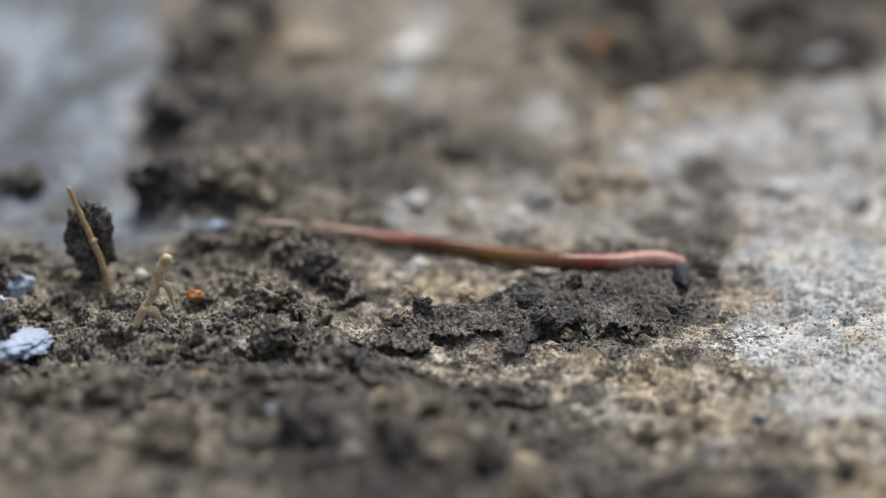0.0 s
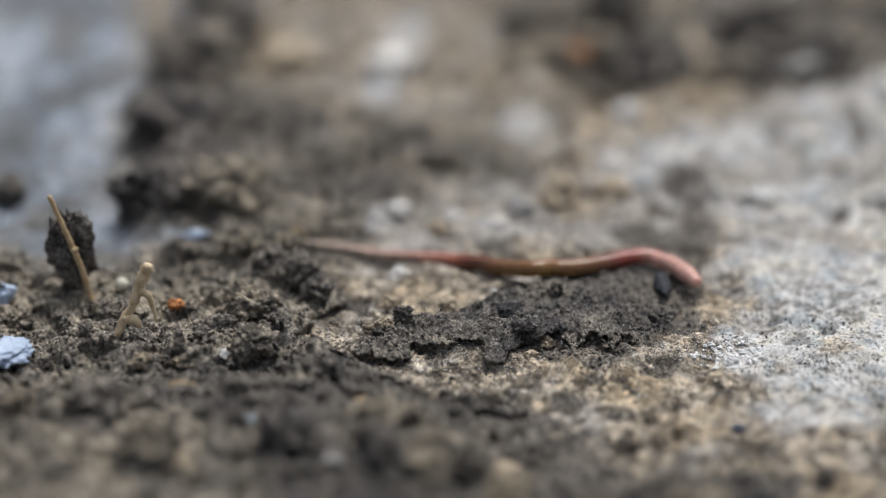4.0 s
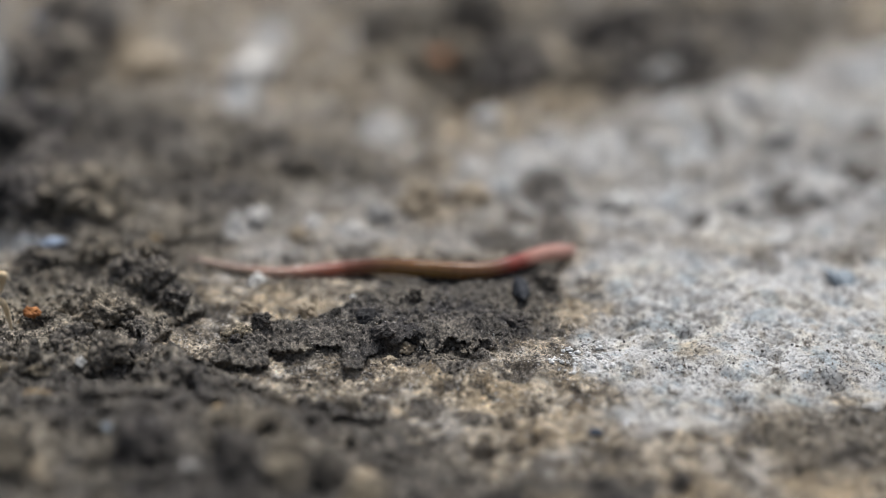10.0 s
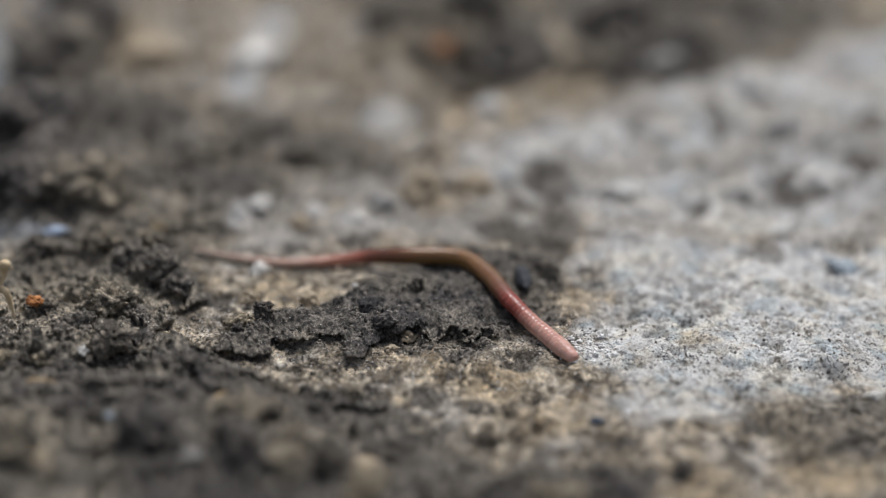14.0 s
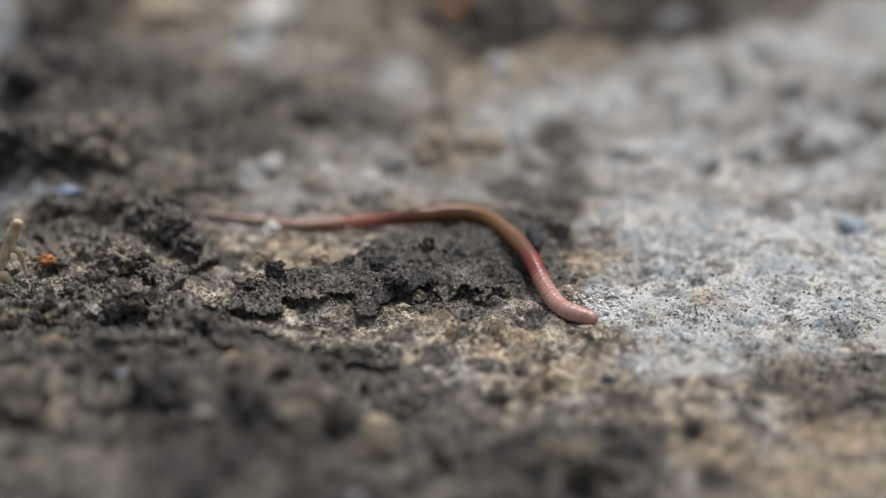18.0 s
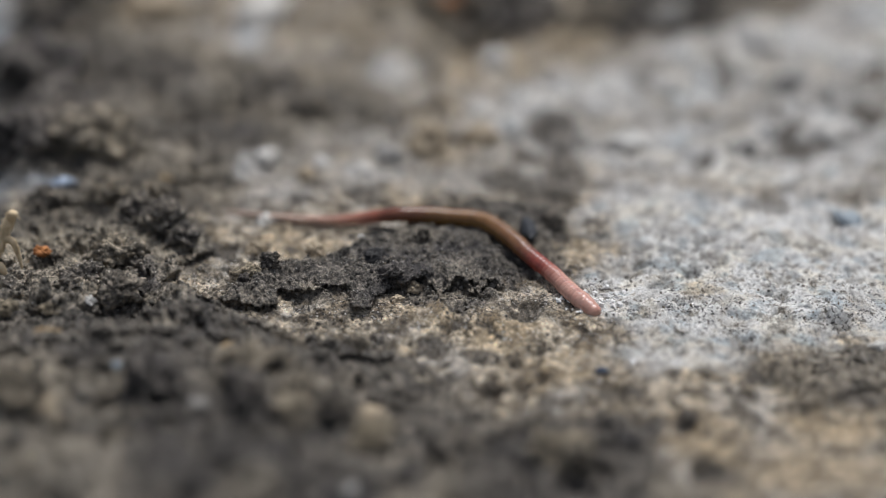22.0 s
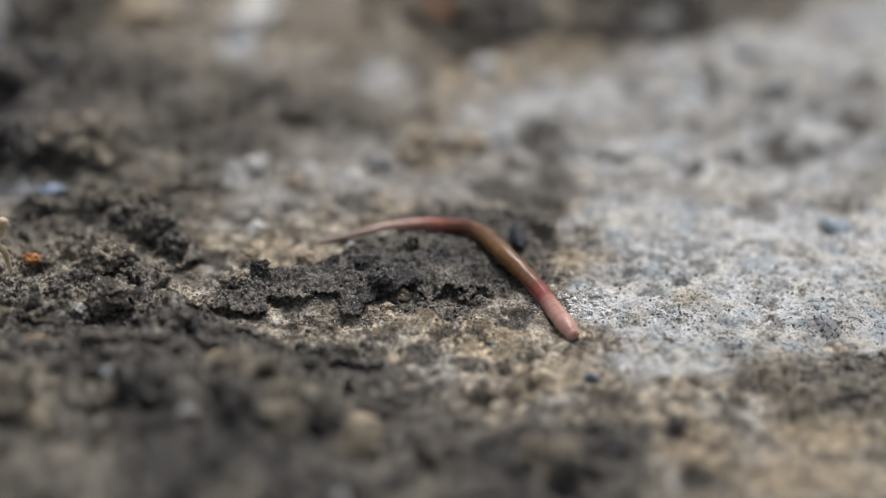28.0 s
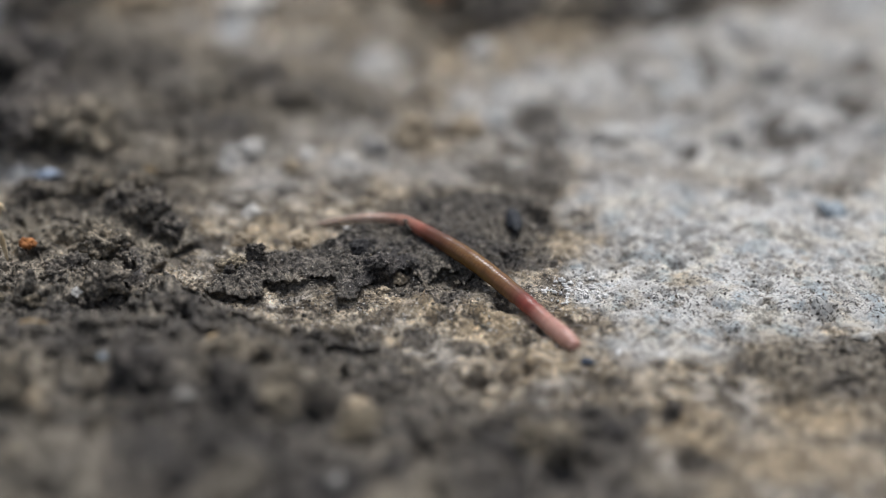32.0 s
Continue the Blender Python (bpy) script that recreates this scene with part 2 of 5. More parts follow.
def soil_of(x, y):
    """Share of soil, the height that its bodies add, and the reach of their overhanging rims, at places in mm."""
    jx = x + 1.3 * fbm(x, y, 2.6, 5, 3, 0.62)
    jy = y + 2.0 * fbm(x, y, 2.6, 5, 9, 0.62)
    plate, left, skirt = inside(jx, jy, PLATE), inside(jx, jy, LEFT_SOIL), inside(jx, jy, SKIRT)
    bank, front = mound(x, y)
    back, side, far, gap = inside(jx, jy, BACK_SOIL), inside(jx, jy, SIDE_SOIL), inside(jx, jy, FAR_SOIL), inside(jx, jy, CREVICE)
    patch = fbm(x, y, 5.0, 4, 13)
    cover = np.maximum.reduce([step(plate, -0.4, 0.3), 0.9 * step(skirt + patch, -0.6, 0.8), step(left, -0.5, 0.8), step(back, -1.5, 1.5), step(front + 2.5 * patch, -1.2, 1.6),
                               0.6 * step(side + 2 * patch, -1.0, 1.5), 0.92 * step(far, -3, 3) * step(patch, -0.75, 0.0), step(gap, -1, 2) * (0.75 + 0.25 * step(patch, -0.3, 0.3))])
    near = step(np.maximum.reduce([plate, left, front]), -8, 0.5)
    blot = step(fbm(x, y, 2.6, 5, 17, 0.6) + 0.42 * near, 0.34, 0.50)
    blot = blot * (1 - 0.85 * step(inside(jx, jy, WHITE), -1, 2))
    cover = np.maximum(cover, 0.85 * blot) * (1 - 0.9 * step(inside(jx, jy, LIME), -2, 4))
    thick = step(np.maximum.reduce([plate, left, front, back, skirt, far - 1, gap, side]), -0.6, 1.2)
    cover = cover * (1 - 0.8 * step(y, -3, 3) * blots(x, y, CRUST, 0.5, 1.0, 241))
    bluff = step(x + 4 * patch, -33, -26)
    thin = 1 - 0.62 * step(x + 0.25 * y + 3 * patch, -1.5, 4)
    rise = thin * (0.6 * step(plate, -0.15, 0.3) + 0.65 * step(plate, 0.1, 2.4)) + (0.2 + 0.5 * (1 - thin)) * step(plate, 0.3, 5) + 0.3 * step(skirt, -1, 1) + 1.5 * (bluff * (0.5 * step(left, -0.15, 0.3) + 0.5 * step(left, 0.1, 2.4)) + (1 - bluff) * step(left, -2.0, 2.5)) + 1.0 * step(back, -1.5, 1.5) + bank
    rise += 0.5 * step(side, -0.5, 1.5) + 0.5 * step(far, -2, 2) - 1.6 * step(gap, -2, 3)
    lip = 1 + 0.5 * fbm(x, y, 3.5, 2, 19)
    rim = 1.5 * thin * lip * step(plate, 0.0, 0.35) * np.exp(-np.clip(plate, 0, 9) / 1.1) + 1.5 * lip * bluff * step(left, 0.0, 0.35) * np.exp(-np.clip(left, 0, 9) / 1.1)
    return cover, rise, rim, thick


def ledges(x, y, size, seed):
    """Broken terraces: the height of each tread, and the reach of its crumbling lip."""
    u = 2.6 * fbm(x, y, size, 5, seed, 0.55)
    k = np.floor(u)
    f = u - k
    return k + step(f, 0.44, 0.5) + 0.25 * f, step(f, 0.47, 0.5) * np.exp(-np.clip(f - 0.5, 0, 1) / 0.10)


def height(x, y):
    cover, rise, rim, thick = soil_of(x, y)
    z = rise + 0.7 * fbm(x, y, 16.0, 2, 21) + 3.0 * step(y, 66, 85) + 1.2 * fbm(x, y, 9.0, 2, 23) * step(y, 20, 50) + 2.6 * fbm(x, y, 7.0, 3, 27) * step(inside(x, y, CREVICE), -4, 3)
    on_plate = step(inside(x, y, PLATE), -1, 1)
    calm = (1 - 0.72 * on_plate) * (0.15 + 0.85 * thick)
    big = billow(x, y, 5.5, 3, 31) - 0.6
    mid = billow(x, y, 1.7, 3, 41) - 0.6
    fine = fbm(x, y, 0.6, 3, 51, 0.7)
    tread, lip = ledges(x, y, 6.5, 55)
    small, small_lip = ledges(x, y, 2.1, 59)
    front = step(-y, 27, 36)
    soil = calm * (0.85 + 0.5 * front) * big + 0.26 * mid + 0.24 * fine + 0.62 * calm * tread + 0.13 * small + 0.32 * fbm(x, y, 2.0, 4, 71, 0.62)
    soil -= 0.45 * step(fbm(x, y, 1.9, 4, 75, 0.6), 0.22, 0.4) * step(fbm(x, y, 6.0, 2, 77), 0.0, 0.3)
    rim = rim + cover * (0.5 * calm * lip + 0.14 * small_lip)
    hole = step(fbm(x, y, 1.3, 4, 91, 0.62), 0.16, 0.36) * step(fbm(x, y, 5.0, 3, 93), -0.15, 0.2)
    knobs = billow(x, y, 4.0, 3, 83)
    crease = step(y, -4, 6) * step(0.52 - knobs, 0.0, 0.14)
    stone = 0.55 * fbm(x, y, 4.5, 5, 81, 0.58) + 1.1 * step(y, 0, 12) * (knobs - 0.6) - 0.34 * hole + 0.16 * fine
    near_stone = 1 - step(y, 0, 12)
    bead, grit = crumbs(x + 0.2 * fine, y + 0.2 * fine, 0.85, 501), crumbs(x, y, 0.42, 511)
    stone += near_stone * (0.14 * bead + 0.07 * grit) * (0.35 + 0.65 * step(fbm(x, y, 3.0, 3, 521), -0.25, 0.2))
    z += cover * soil + (1 - cover) * stone
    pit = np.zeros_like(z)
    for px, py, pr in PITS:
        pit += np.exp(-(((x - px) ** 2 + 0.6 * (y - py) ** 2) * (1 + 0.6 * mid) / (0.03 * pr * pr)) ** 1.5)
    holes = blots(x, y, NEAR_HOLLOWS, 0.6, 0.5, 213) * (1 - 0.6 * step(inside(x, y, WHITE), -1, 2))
    # hollow patches: lowered below, and coloured dark brown in the ground material
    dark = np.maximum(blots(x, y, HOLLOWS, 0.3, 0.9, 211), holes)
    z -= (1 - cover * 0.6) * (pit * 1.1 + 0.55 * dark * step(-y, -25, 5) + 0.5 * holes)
    # share of dark brown: stained holes and pits, creases, gaps between beads
    hollow_brown = np.clip(0.8 * hole + 0.5 * pit + 0.35 * crease + 0.25 * near_stone * step(0.36 - bead, 0, 0.3), 0, 0.9)
    return z, cover, rim, hollow_brown, dark


# ---- materials ----
def material(name):
    m = bpy.data.materials.new(name)
    m.use_nodes = True
    return m, m.node_tree.nodes, m.node_tree.links, m.node_tree.nodes["Principled BSDF"]


def ramp(nodes, links, source, stops):
    r = nodes.new("ShaderNodeValToRGB")
    e = r.color_ramp.elements
    while len(e) < len(stops):
        e.new(0.5)
    for k, (at, c) in zip(e, stops):
        k.position, k.color = at, (*c, 1)
    links.new(source, r.inputs[0])
    return r.outputs[0]


def noise_tex(nodes, links, vec, scale, detail=6.0, rough=0.6, w=0.0):
    n = nodes.new("ShaderNodeTexNoise")
    n.noise_dimensions = "4D"
    n.inputs["Scale"].default_value, n.inputs["Detail"].default_value = scale, detail
    n.inputs["Roughness"].default_value, n.inputs["W"].default_value = rough, w
    links.new(vec, n.inputs["Vector"])
    return n.outputs["Fac"]


def mix(nodes, links, fac, a, b, mode="MIX"):
    n = nodes.new("ShaderNodeMix")
    n.data_type, n.blend_type = "RGBA", mode
    for value, socket in ((fac, n.inputs[0]), (a, n.inputs[6]), (b, n.inputs[7])):
        if isinstance(value, (int, float)):
            socket.default_value = value
        elif isinstance(value, tuple):
            socket.default_value = (*value, 1)
        else:
            links.new(value, socket)
    return n.outputs[2]


def bump(nodes, links, source, shader, strength, distance):
    b = nodes.new("ShaderNodeBump")
    b.inputs["Strength"].default_value, b.inputs["Distance"].default_value = strength, distance
    links.new(source, b.inputs["Height"])
    links.new(b.outputs[0], shader.inputs["Normal"])


BLACK, ONE = (0, 0, 0), (1, 1, 1)


def soil_colour(n, l, vec, w=0.0):
    a = ramp(n, l, noise_tex(n, l, vec, 900, 9, 0.72, w), [(0.42, (0.036, 0.034, 0.032)), (0.50, (0.104, 0.096, 0.088)), (0.59, (0.205, 0.187, 0.167))])
    a = mix(n, l, ramp(n, l, noise_tex(n, l, vec, 110, 4, 0.55, w + 3), [(0.46, BLACK), (0.62, (0.75, 0.75, 0.75))]), a, (0.22, 0.198, 0.168))
    a = mix(n, l, ramp(n, l, noise_tex(n, l, vec, 170, 4, 0.55, w + 6), [(0.54, BLACK), (0.66, (0.85, 0.85, 0.85))]), a, (0.050, 0.048, 0.052))
    fine = ramp(n, l, noise_tex(n, l, vec, 3000, 4, 0.7, w + 11), [(0.37, (0.30, 0.30, 0.30)), (0.5, ONE), (0.61, (2.3, 2.22, 2.1))])
    a = mix(n, l, 1.0, a, fine, "MULTIPLY")
    return mix(n, l, ramp(n, l, noise_tex(n, l, vec, 5200, 2, 0.5, w + 9), [(0.66, BLACK), (0.71, ONE)]), a, (0.62, 0.60, 0.56))


def make_ground():
    m, n, l, s = material("weathered_stone_and_soil")
    vec = n.new("ShaderNodeTexCoord").outputs["Object"]
    share = []
    for key in ("soil", "white", "hollow_brown", "lime", "dry", "warm", "streak", "clean"):
        at = n.new("ShaderNodeAttribute")
        at.attribute_name = key
        share.append(at.outputs["Fac"])
    soil = soil_colour(n, l, vec)
    soil = mix(n, l, share[4], soil, mix(n, l, 1.0, soil, (2.2, 2.14, 1.95), "MULTIPLY"))
    lime = ramp(n, l, noise_tex(n, l, vec, 140, 7, 0.65, 40), [(0.40, (0.15, 0.145, 0.13)), (0.47, (0.29, 0.29, 0.28)), (0.53, (0.38, 0.44, 0.52)), (0.60, (0.62, 0.69, 0.78))])
    lime = mix(n, l, ramp(n, l, noise_tex(n, l, vec, 60, 5, 0.6, 43), [(0.42, BLACK), (0.55, (0.65, 0.65, 0.65))]), lime, (0.17, 0.18, 0.19))
    lime = mix(n, l, share[6], lime, (0.62, 0.68, 0.75))
    tan = ramp(n, l, noise_tex(n, l, vec, 900, 9, 0.75, 1), [(0.41, (0.068, 0.061, 0.053)), (0.46, (0.205, 0.177, 0.143)), (0.51, (0.405, 0.345, 0.262)), (0.59, (0.66, 0.59, 0.48))])
    grey = ramp(n, l, noise_tex(n, l, vec, 700, 9, 0.75, 2), [(0.41, (0.09, 0.085, 0.075)), (0.46, (0.29, 0.27, 0.24)), (0.52, (0.51, 0.48, 0.44)), (0.60, (0.76, 0.74, 0.71))])
    stone = mix(n, l, ramp(n, l, noise_tex(n, l, vec, 150, 5, 0.6, 4), [(0.50, BLACK), (0.60, (0.85, 0.85, 0.85))]), tan, grey)
    foul = mix(n, l, share[7], (0.8, 0.8, 0.8), (0.22, 0.22, 0.22))
    pale = ramp(n, l, noise_tex(n, l, vec, 620, 9, 0.74, 5), [(0.37, (0.13, 0.12, 0.105)), (0.42, (0.43, 0.395, 0.34)), (0.455, (0.86, 0.84, 0.80)), (0.51, (0.985, 0.975, 0.945))])
    pale = mix(n, l, ramp(n, l, noise_tex(n, l, vec, 330, 4, 0.6, 8), [(0.52, BLACK), (0.60, (0.7, 0.7, 0.7))]), pale, (0.54, 0.63, 0.68))
    pale = mix(n, l, mix(n, l, 1.0, ramp(n, l, noise_tex(n, l, vec, 170, 6, 0.65, 18), [(0.535, BLACK), (0.60, (0.85, 0.85, 0.85))]), foul, "MULTIPLY"), pale, grey)
    pale = mix(n, l, mix(n, l, 1.0, ramp(n, l, noise_tex(n, l, vec, 240, 6, 0.66, 61), [(0.54, BLACK), (0.58, (0.85, 0.85, 0.85))]), foul, "MULTIPLY"), pale, (0.21, 0.18, 0.14))
    spotty = ramp(n, l, noise_tex(n, l, vec, 210, 3, 0.55, 69), [(0.44, (0.15, 0.15, 0.15)), (0.56, ONE)])
    coarse = ramp(n, l, noise_tex(n, l, vec, 1500, 3, 0.6, 66), [(0.59, BLACK), (0.62, (0.9, 0.9, 0.9))])
    pale = mix(n, l, mix(n, l, 1.0, coarse, spotty, "MULTIPLY"), pale, (0.12, 0.13, 0.145))
    pale = mix(n, l, mix(n, l, 1.0, ramp(n, l, noise_tex(n, l, vec, 75, 6, 0.62, 81), [(0.49, BLACK), (0.57, (0.62, 0.62, 0.62))]), foul, "MULTIPLY"), pale, (0.36, 0.32, 0.265))
    grain = noise_tex(n, l, vec, 3300, 4, 0.7, 31)
    stone = mix(n, l, 1.0, stone, ramp(n, l, grain, [(0.39, (0.35, 0.34, 0.33)), (0.48, ONE), (0.62, (1.35, 1.33, 1.31))]), "MULTIPLY")
    pale = mix(n, l, 1.0, pale, ramp(n, l, grain, [(0.37, (0.62, 0.61, 0.60)), (0.46, ONE), (0.62, (1.08, 1.08, 1.08))]), "MULTIPLY")
    cells = []
    for scale, w in ((1350, 91), (2600, 92)):
        v = n.new("ShaderNodeTexVoronoi")
        v.inputs["Scale"].default_value = scale
        bent = n.new("ShaderNodeVectorMath")
        bent.operation = "MULTIPLY_ADD"
        wob = n.new("ShaderNodeTexNoise")
        wob.inputs["Scale"].default_value, wob.inputs["Detail"].default_value = scale * 0.8, 4
        l.new(vec, wob.inputs["Vector"])
        l.new(wob.outputs["Color"], bent.inputs[0])
        bent.inputs[1].default_value = (1.1 / scale,) * 3
        l.new(vec, bent.inputs[2])
        l.new(bent.outputs[0], v.inputs["Vector"])
        tone = n.new("ShaderNodeSeparateColor")
        l.new(v.outputs["Color"], tone.inputs[0])
        cells.append(tone.outputs[0])
    shards = ramp(n, l, cells[0], [(0.0, (0.40, 0.38, 0.36)), (0.16, (0.88, 0.86, 0.82)), (0.5, (1.12, 1.11, 1.09)), (0.85, (1.36, 1.33, 1.27)), (1.0, (1.6, 1.6, 1.6))])
    bits = ramp(n, l, cells[1], [(0.0, (0.45, 0.45, 0.45)), (0.15, (0.95, 0.95, 0.95)), (0.8, (1.05, 1.05, 1.05)), (1.0, (1.35, 1.35, 1.35))])
    stone = mix(n, l, 1.0, mix(n, l, 1.0, stone, shards, "MULTIPLY"), bits, "MULTIPLY")
    pale = mix(n, l, ramp(n, l, cells[0], [(0.0, (0.6, 0.6, 0.6)), (0.045, BLACK), (0.93, BLACK), (1.0, (0.4, 0.4, 0.4))]), pale, (0.36, 0.39, 0.41))
    pale = mix(n, l, ramp(n, l, cells[1], [(0.0, (0.8, 0.8, 0.8)), (0.06, BLACK)]), pale, (0.16, 0.145, 0.13))
    blotch = ramp(n, l, noise_tex(n, l, vec, 400, 3, 0.55, 51), [(0.40, (0.42, 0.40, 0.38)), (0.48, ONE), (0.60, (1.3, 1.3, 1.3))])
    stone = mix(n, l, 1.0, stone, blotch, "MULTIPLY")
    stone = mix(n, l, share[1], stone, pale)
    warm = ramp(n, l, noise_tex(n, l, vec, 165, 5, 0.6, 71), [(0.49, BLACK), (0.57, (0.6, 0.6, 0.6))])
    stone = mix(n, l, warm, stone, mix(n, l, 1.0, stone, (1.08, 1.02, 0.90), "MULTIPLY"))
    stone = mix(n, l, share[5], stone, mix(n, l, 1.0, mix(n, l, 0.25, stone, (0.56, 0.47, 0.34)), (1.08, 1.02, 0.92), "MULTIPLY"))
    specks = ramp(n, l, noise_tex(n, l, vec, 3600, 2, 0.5, 12), [(0.575, BLACK), (0.605, (0.95, 0.95, 0.95))])
    stone = mix(n, l, mix(n, l, 1.0, specks, spotty, "MULTIPLY"), stone, (0.06, 0.057, 0.054))
    sparks = ramp(n, l, noise_tex(n, l, vec, 3900, 2, 0.5, 14), [(0.62, BLACK), (0.66, (0.8, 0.8, 0.8))])
    stone = mix(n, l, sparks, stone, (0.88, 0.86, 0.82))
    ochre = ramp(n, l, noise_tex(n, l, vec, 480, 3, 0.5, 15), [(0.62, BLACK), (0.72, (0.5, 0.5, 0.5))])
    stone = mix(n, l, ochre, stone, (0.48, 0.38, 0.25))
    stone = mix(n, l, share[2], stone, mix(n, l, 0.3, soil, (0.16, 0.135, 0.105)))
    stone = mix(n, l, share[3], stone, lime)
    l.new(mix(n, l, share[0], stone, soil), s.inputs["Base Color"])
    s.inputs["Roughness"].default_value = 0.82
    s.inputs["Specular IOR Level"].default_value = 0.4
    bump(n, l, noise_tex(n, l, vec, 3000, 8, 0.78, 20), s, 1.0, 0.0005)
    return m


def make_soil():
    m, n, l, s = material("dark_crumbly_soil")
    at = n.new("ShaderNodeTexCoord").outputs["Object"]
    kind = n.new("ShaderNodeObjectInfo").outputs["Random"]
    add = n.new("ShaderNodeVectorMath")
    l.new(at, add.inputs[0])
    l.new(kind, add.inputs[1])
    c = soil_colour(n, l, add.outputs[0], 2.0)
    shade = ramp(n, l, kind, [(0.0, (0.85, 0.85, 0.88)), (0.5, (1.2, 1.18, 1.14)), (1.0, (1.75, 1.65, 1.4))])
    l.new(mix(n, l, 1.0, c, shade, "MULTIPLY"), s.inputs["Base Color"])
    s.inputs["Roughness"].default_value = 0.9
    s.inputs["Specular IOR Level"].default_value = 0.3
    bump(n, l, noise_tex(n, l, at, 2600, 8, 0.78, 20), s, 1.0, 0.0005)
    return m


def make_plain(name, dark, light, scale, rough=0.75, bump_by=0.3, spec=0.35):
    m, n, l, s = material(name)
    at = n.new("ShaderNodeTexCoord").outputs["Object"]
    c = ramp(n, l, noise_tex(n, l, at, scale, 5, 0.65), [(0.32, dark), (0.68, light)])
    spots = ramp(n, l, noise_tex(n, l, at, scale * 5, 2, 0.5, 4), [(0.62, BLACK), (0.72, (0.5, 0.5, 0.5))])
    l.new(mix(n, l, spots, c, tuple(0.45 * k for k in dark)), s.inputs["Base Color"])
    s.inputs["Roughness"].default_value, s.inputs["Specular IOR Level"].default_value = rough, spec
    bump(n, l, noise_tex(n, l, at, scale * 4, 5, 0.6, 7), s, bump_by, 0.0001)
    return m


def make_grain():
    m, n, l, s = material("mixed_sand_grains")
    isle = n.new("ShaderNodeNewGeometry").outputs["Random Per Island"]
    l.new(ramp(n, l, isle, [(0.0, (0.05, 0.048, 0.045)), (0.35, (0.12, 0.105, 0.09)), (0.6, (0.30, 0.25, 0.18)), (0.85, (0.48, 0.44, 0.38)), (1.0, (0.7, 0.69, 0.66))]), s.inputs["Base Color"])
    s.inputs["Roughness"].default_value = 0.45
    return m


def make_crumb():
    m, n, l, s = material("soil_crumbs")
    isle = n.new("ShaderNodeNewGeometry").outputs["Random Per Island"]
    at = n.new("ShaderNodeTexCoord").outputs["Object"]
    c = ramp(n, l, isle, [(0.0, (0.06, 0.056, 0.05)), (0.5, (0.13, 0.118, 0.10)), (1.0, (0.25, 0.22, 0.18))])
    l.new(mix(n, l, ramp(n, l, noise_tex(n, l, at, 3000, 2, 0.5), [(0.6, BLACK), (0.75, (0.6, 0.6, 0.6))]), c, (0.26, 0.24, 0.21)), s.inputs["Base Color"])
    s.inputs["Roughness"].default_value = 0.9
    return m


def make_skin():
    m, n, l, s = material("moist_worm_skin")
    tint = n.new("ShaderNodeAttribute")
    tint.attribute_name = "tint"
    at = n.new("ShaderNodeTexCoord").outputs["Object"]
    l.new(mix(n, l, ramp(n, l, noise_tex(n, l, at, 1400, 3, 0.5), [(0.4, BLACK), (0.75, (0.35, 0.35, 0.35))]), tint.outputs["Color"], (0.20, 0.055, 0.035)), s.inputs["Base Color"])
    s.inputs["Subsurface Weight"].default_value = 0.22
    s.inputs["Subsurface Radius"].default_value = (0.7, 0.4, 0.3)
    s.inputs["Subsurface Scale"].default_value = 0.0005
    s.inputs["Roughness"].default_value = 0.26
    bump(n, l, noise_tex(n, l, at, 3800, 4, 0.6, 7), s, 0.4, 0.0001)
    return m


def make_film():
    m, n, l, s = material("bluish_white_film")
    at = n.new("ShaderNodeTexCoord").outputs["Object"]
    l.new(ramp(n, l, noise_tex(n, l, at, 150, 5, 0.65), [(0.40, (0.17, 0.165, 0.15)), (0.47, (0.32, 0.32, 0.31)), (0.53, (0.40, 0.46, 0.54)), (0.60, (0.64, 0.71, 0.80))]), s.inputs["Base Color"])
    s.inputs["Roughness"].default_value = 0.5
    bump(n, l, noise_tex(n, l, at, 900, 4, 0.6, 3), s, 0.4, 0.0003)
    return m


GROUND, SOIL, GRAIN, CRUMB, SKIN, FILM = make_ground(), make_soil(), make_grain(), make_crumb(), make_skin(), make_film()
PALE = make_plain("pale_mineral", (0.45, 0.43, 0.39), (0.72, 0.70, 0.66), 500)
SALT = make_plain("white_salt", (0.74, 0.73, 0.71), (0.93, 0.92, 0.90), 900)
TAN = make_plain("tan_sandstone", (0.29, 0.235, 0.165), (0.52, 0.43, 0.31), 500)
GREY = make_plain("grey_stone", (0.17, 0.165, 0.155), (0.34, 0.33, 0.31), 500)
BLUE = make_plain("blue_grey_slate", (0.20, 0.235, 0.265), (0.34, 0.385, 0.42), 400, 0.75)
COAL = make_plain("blue_black_shard", (0.012, 0.013, 0.016), (0.030, 0.034, 0.042), 600, 0.5)
CHAR = make_plain("charred_soil", (0.016, 0.016, 0.017), (0.045, 0.043, 0.043), 900, 0.8)
INK = make_plain("dark_blue_slate", (0.030, 0.040, 0.060), (0.075, 0.095, 0.13), 600, 0.6)
RUST = make_plain("orange_brown_wood", (0.25, 0.09, 0.03), (0.52, 0.22, 0.07), 900, 0.7)
STRAW = make_plain("dry_straw_fibre", (0.30, 0.20, 0.10), (0.60, 0.45, 0.26), 900, 0.6)
ROOT = make_plain("cream_root_bark", (0.40, 0.28, 0.15), (0.80, 0.66, 0.44), 1300, 0.65)
BLUISH = make_plain("bluish_white_crust", (0.28, 0.35, 0.46), (0.50, 0.59, 0.72), 500, 0.6)
EGG = make_plain("translucent_cream_seed", (0.50, 0.48, 0.36), (0.66, 0.64, 0.52), 800, 0.35, 0.1, 0.5)


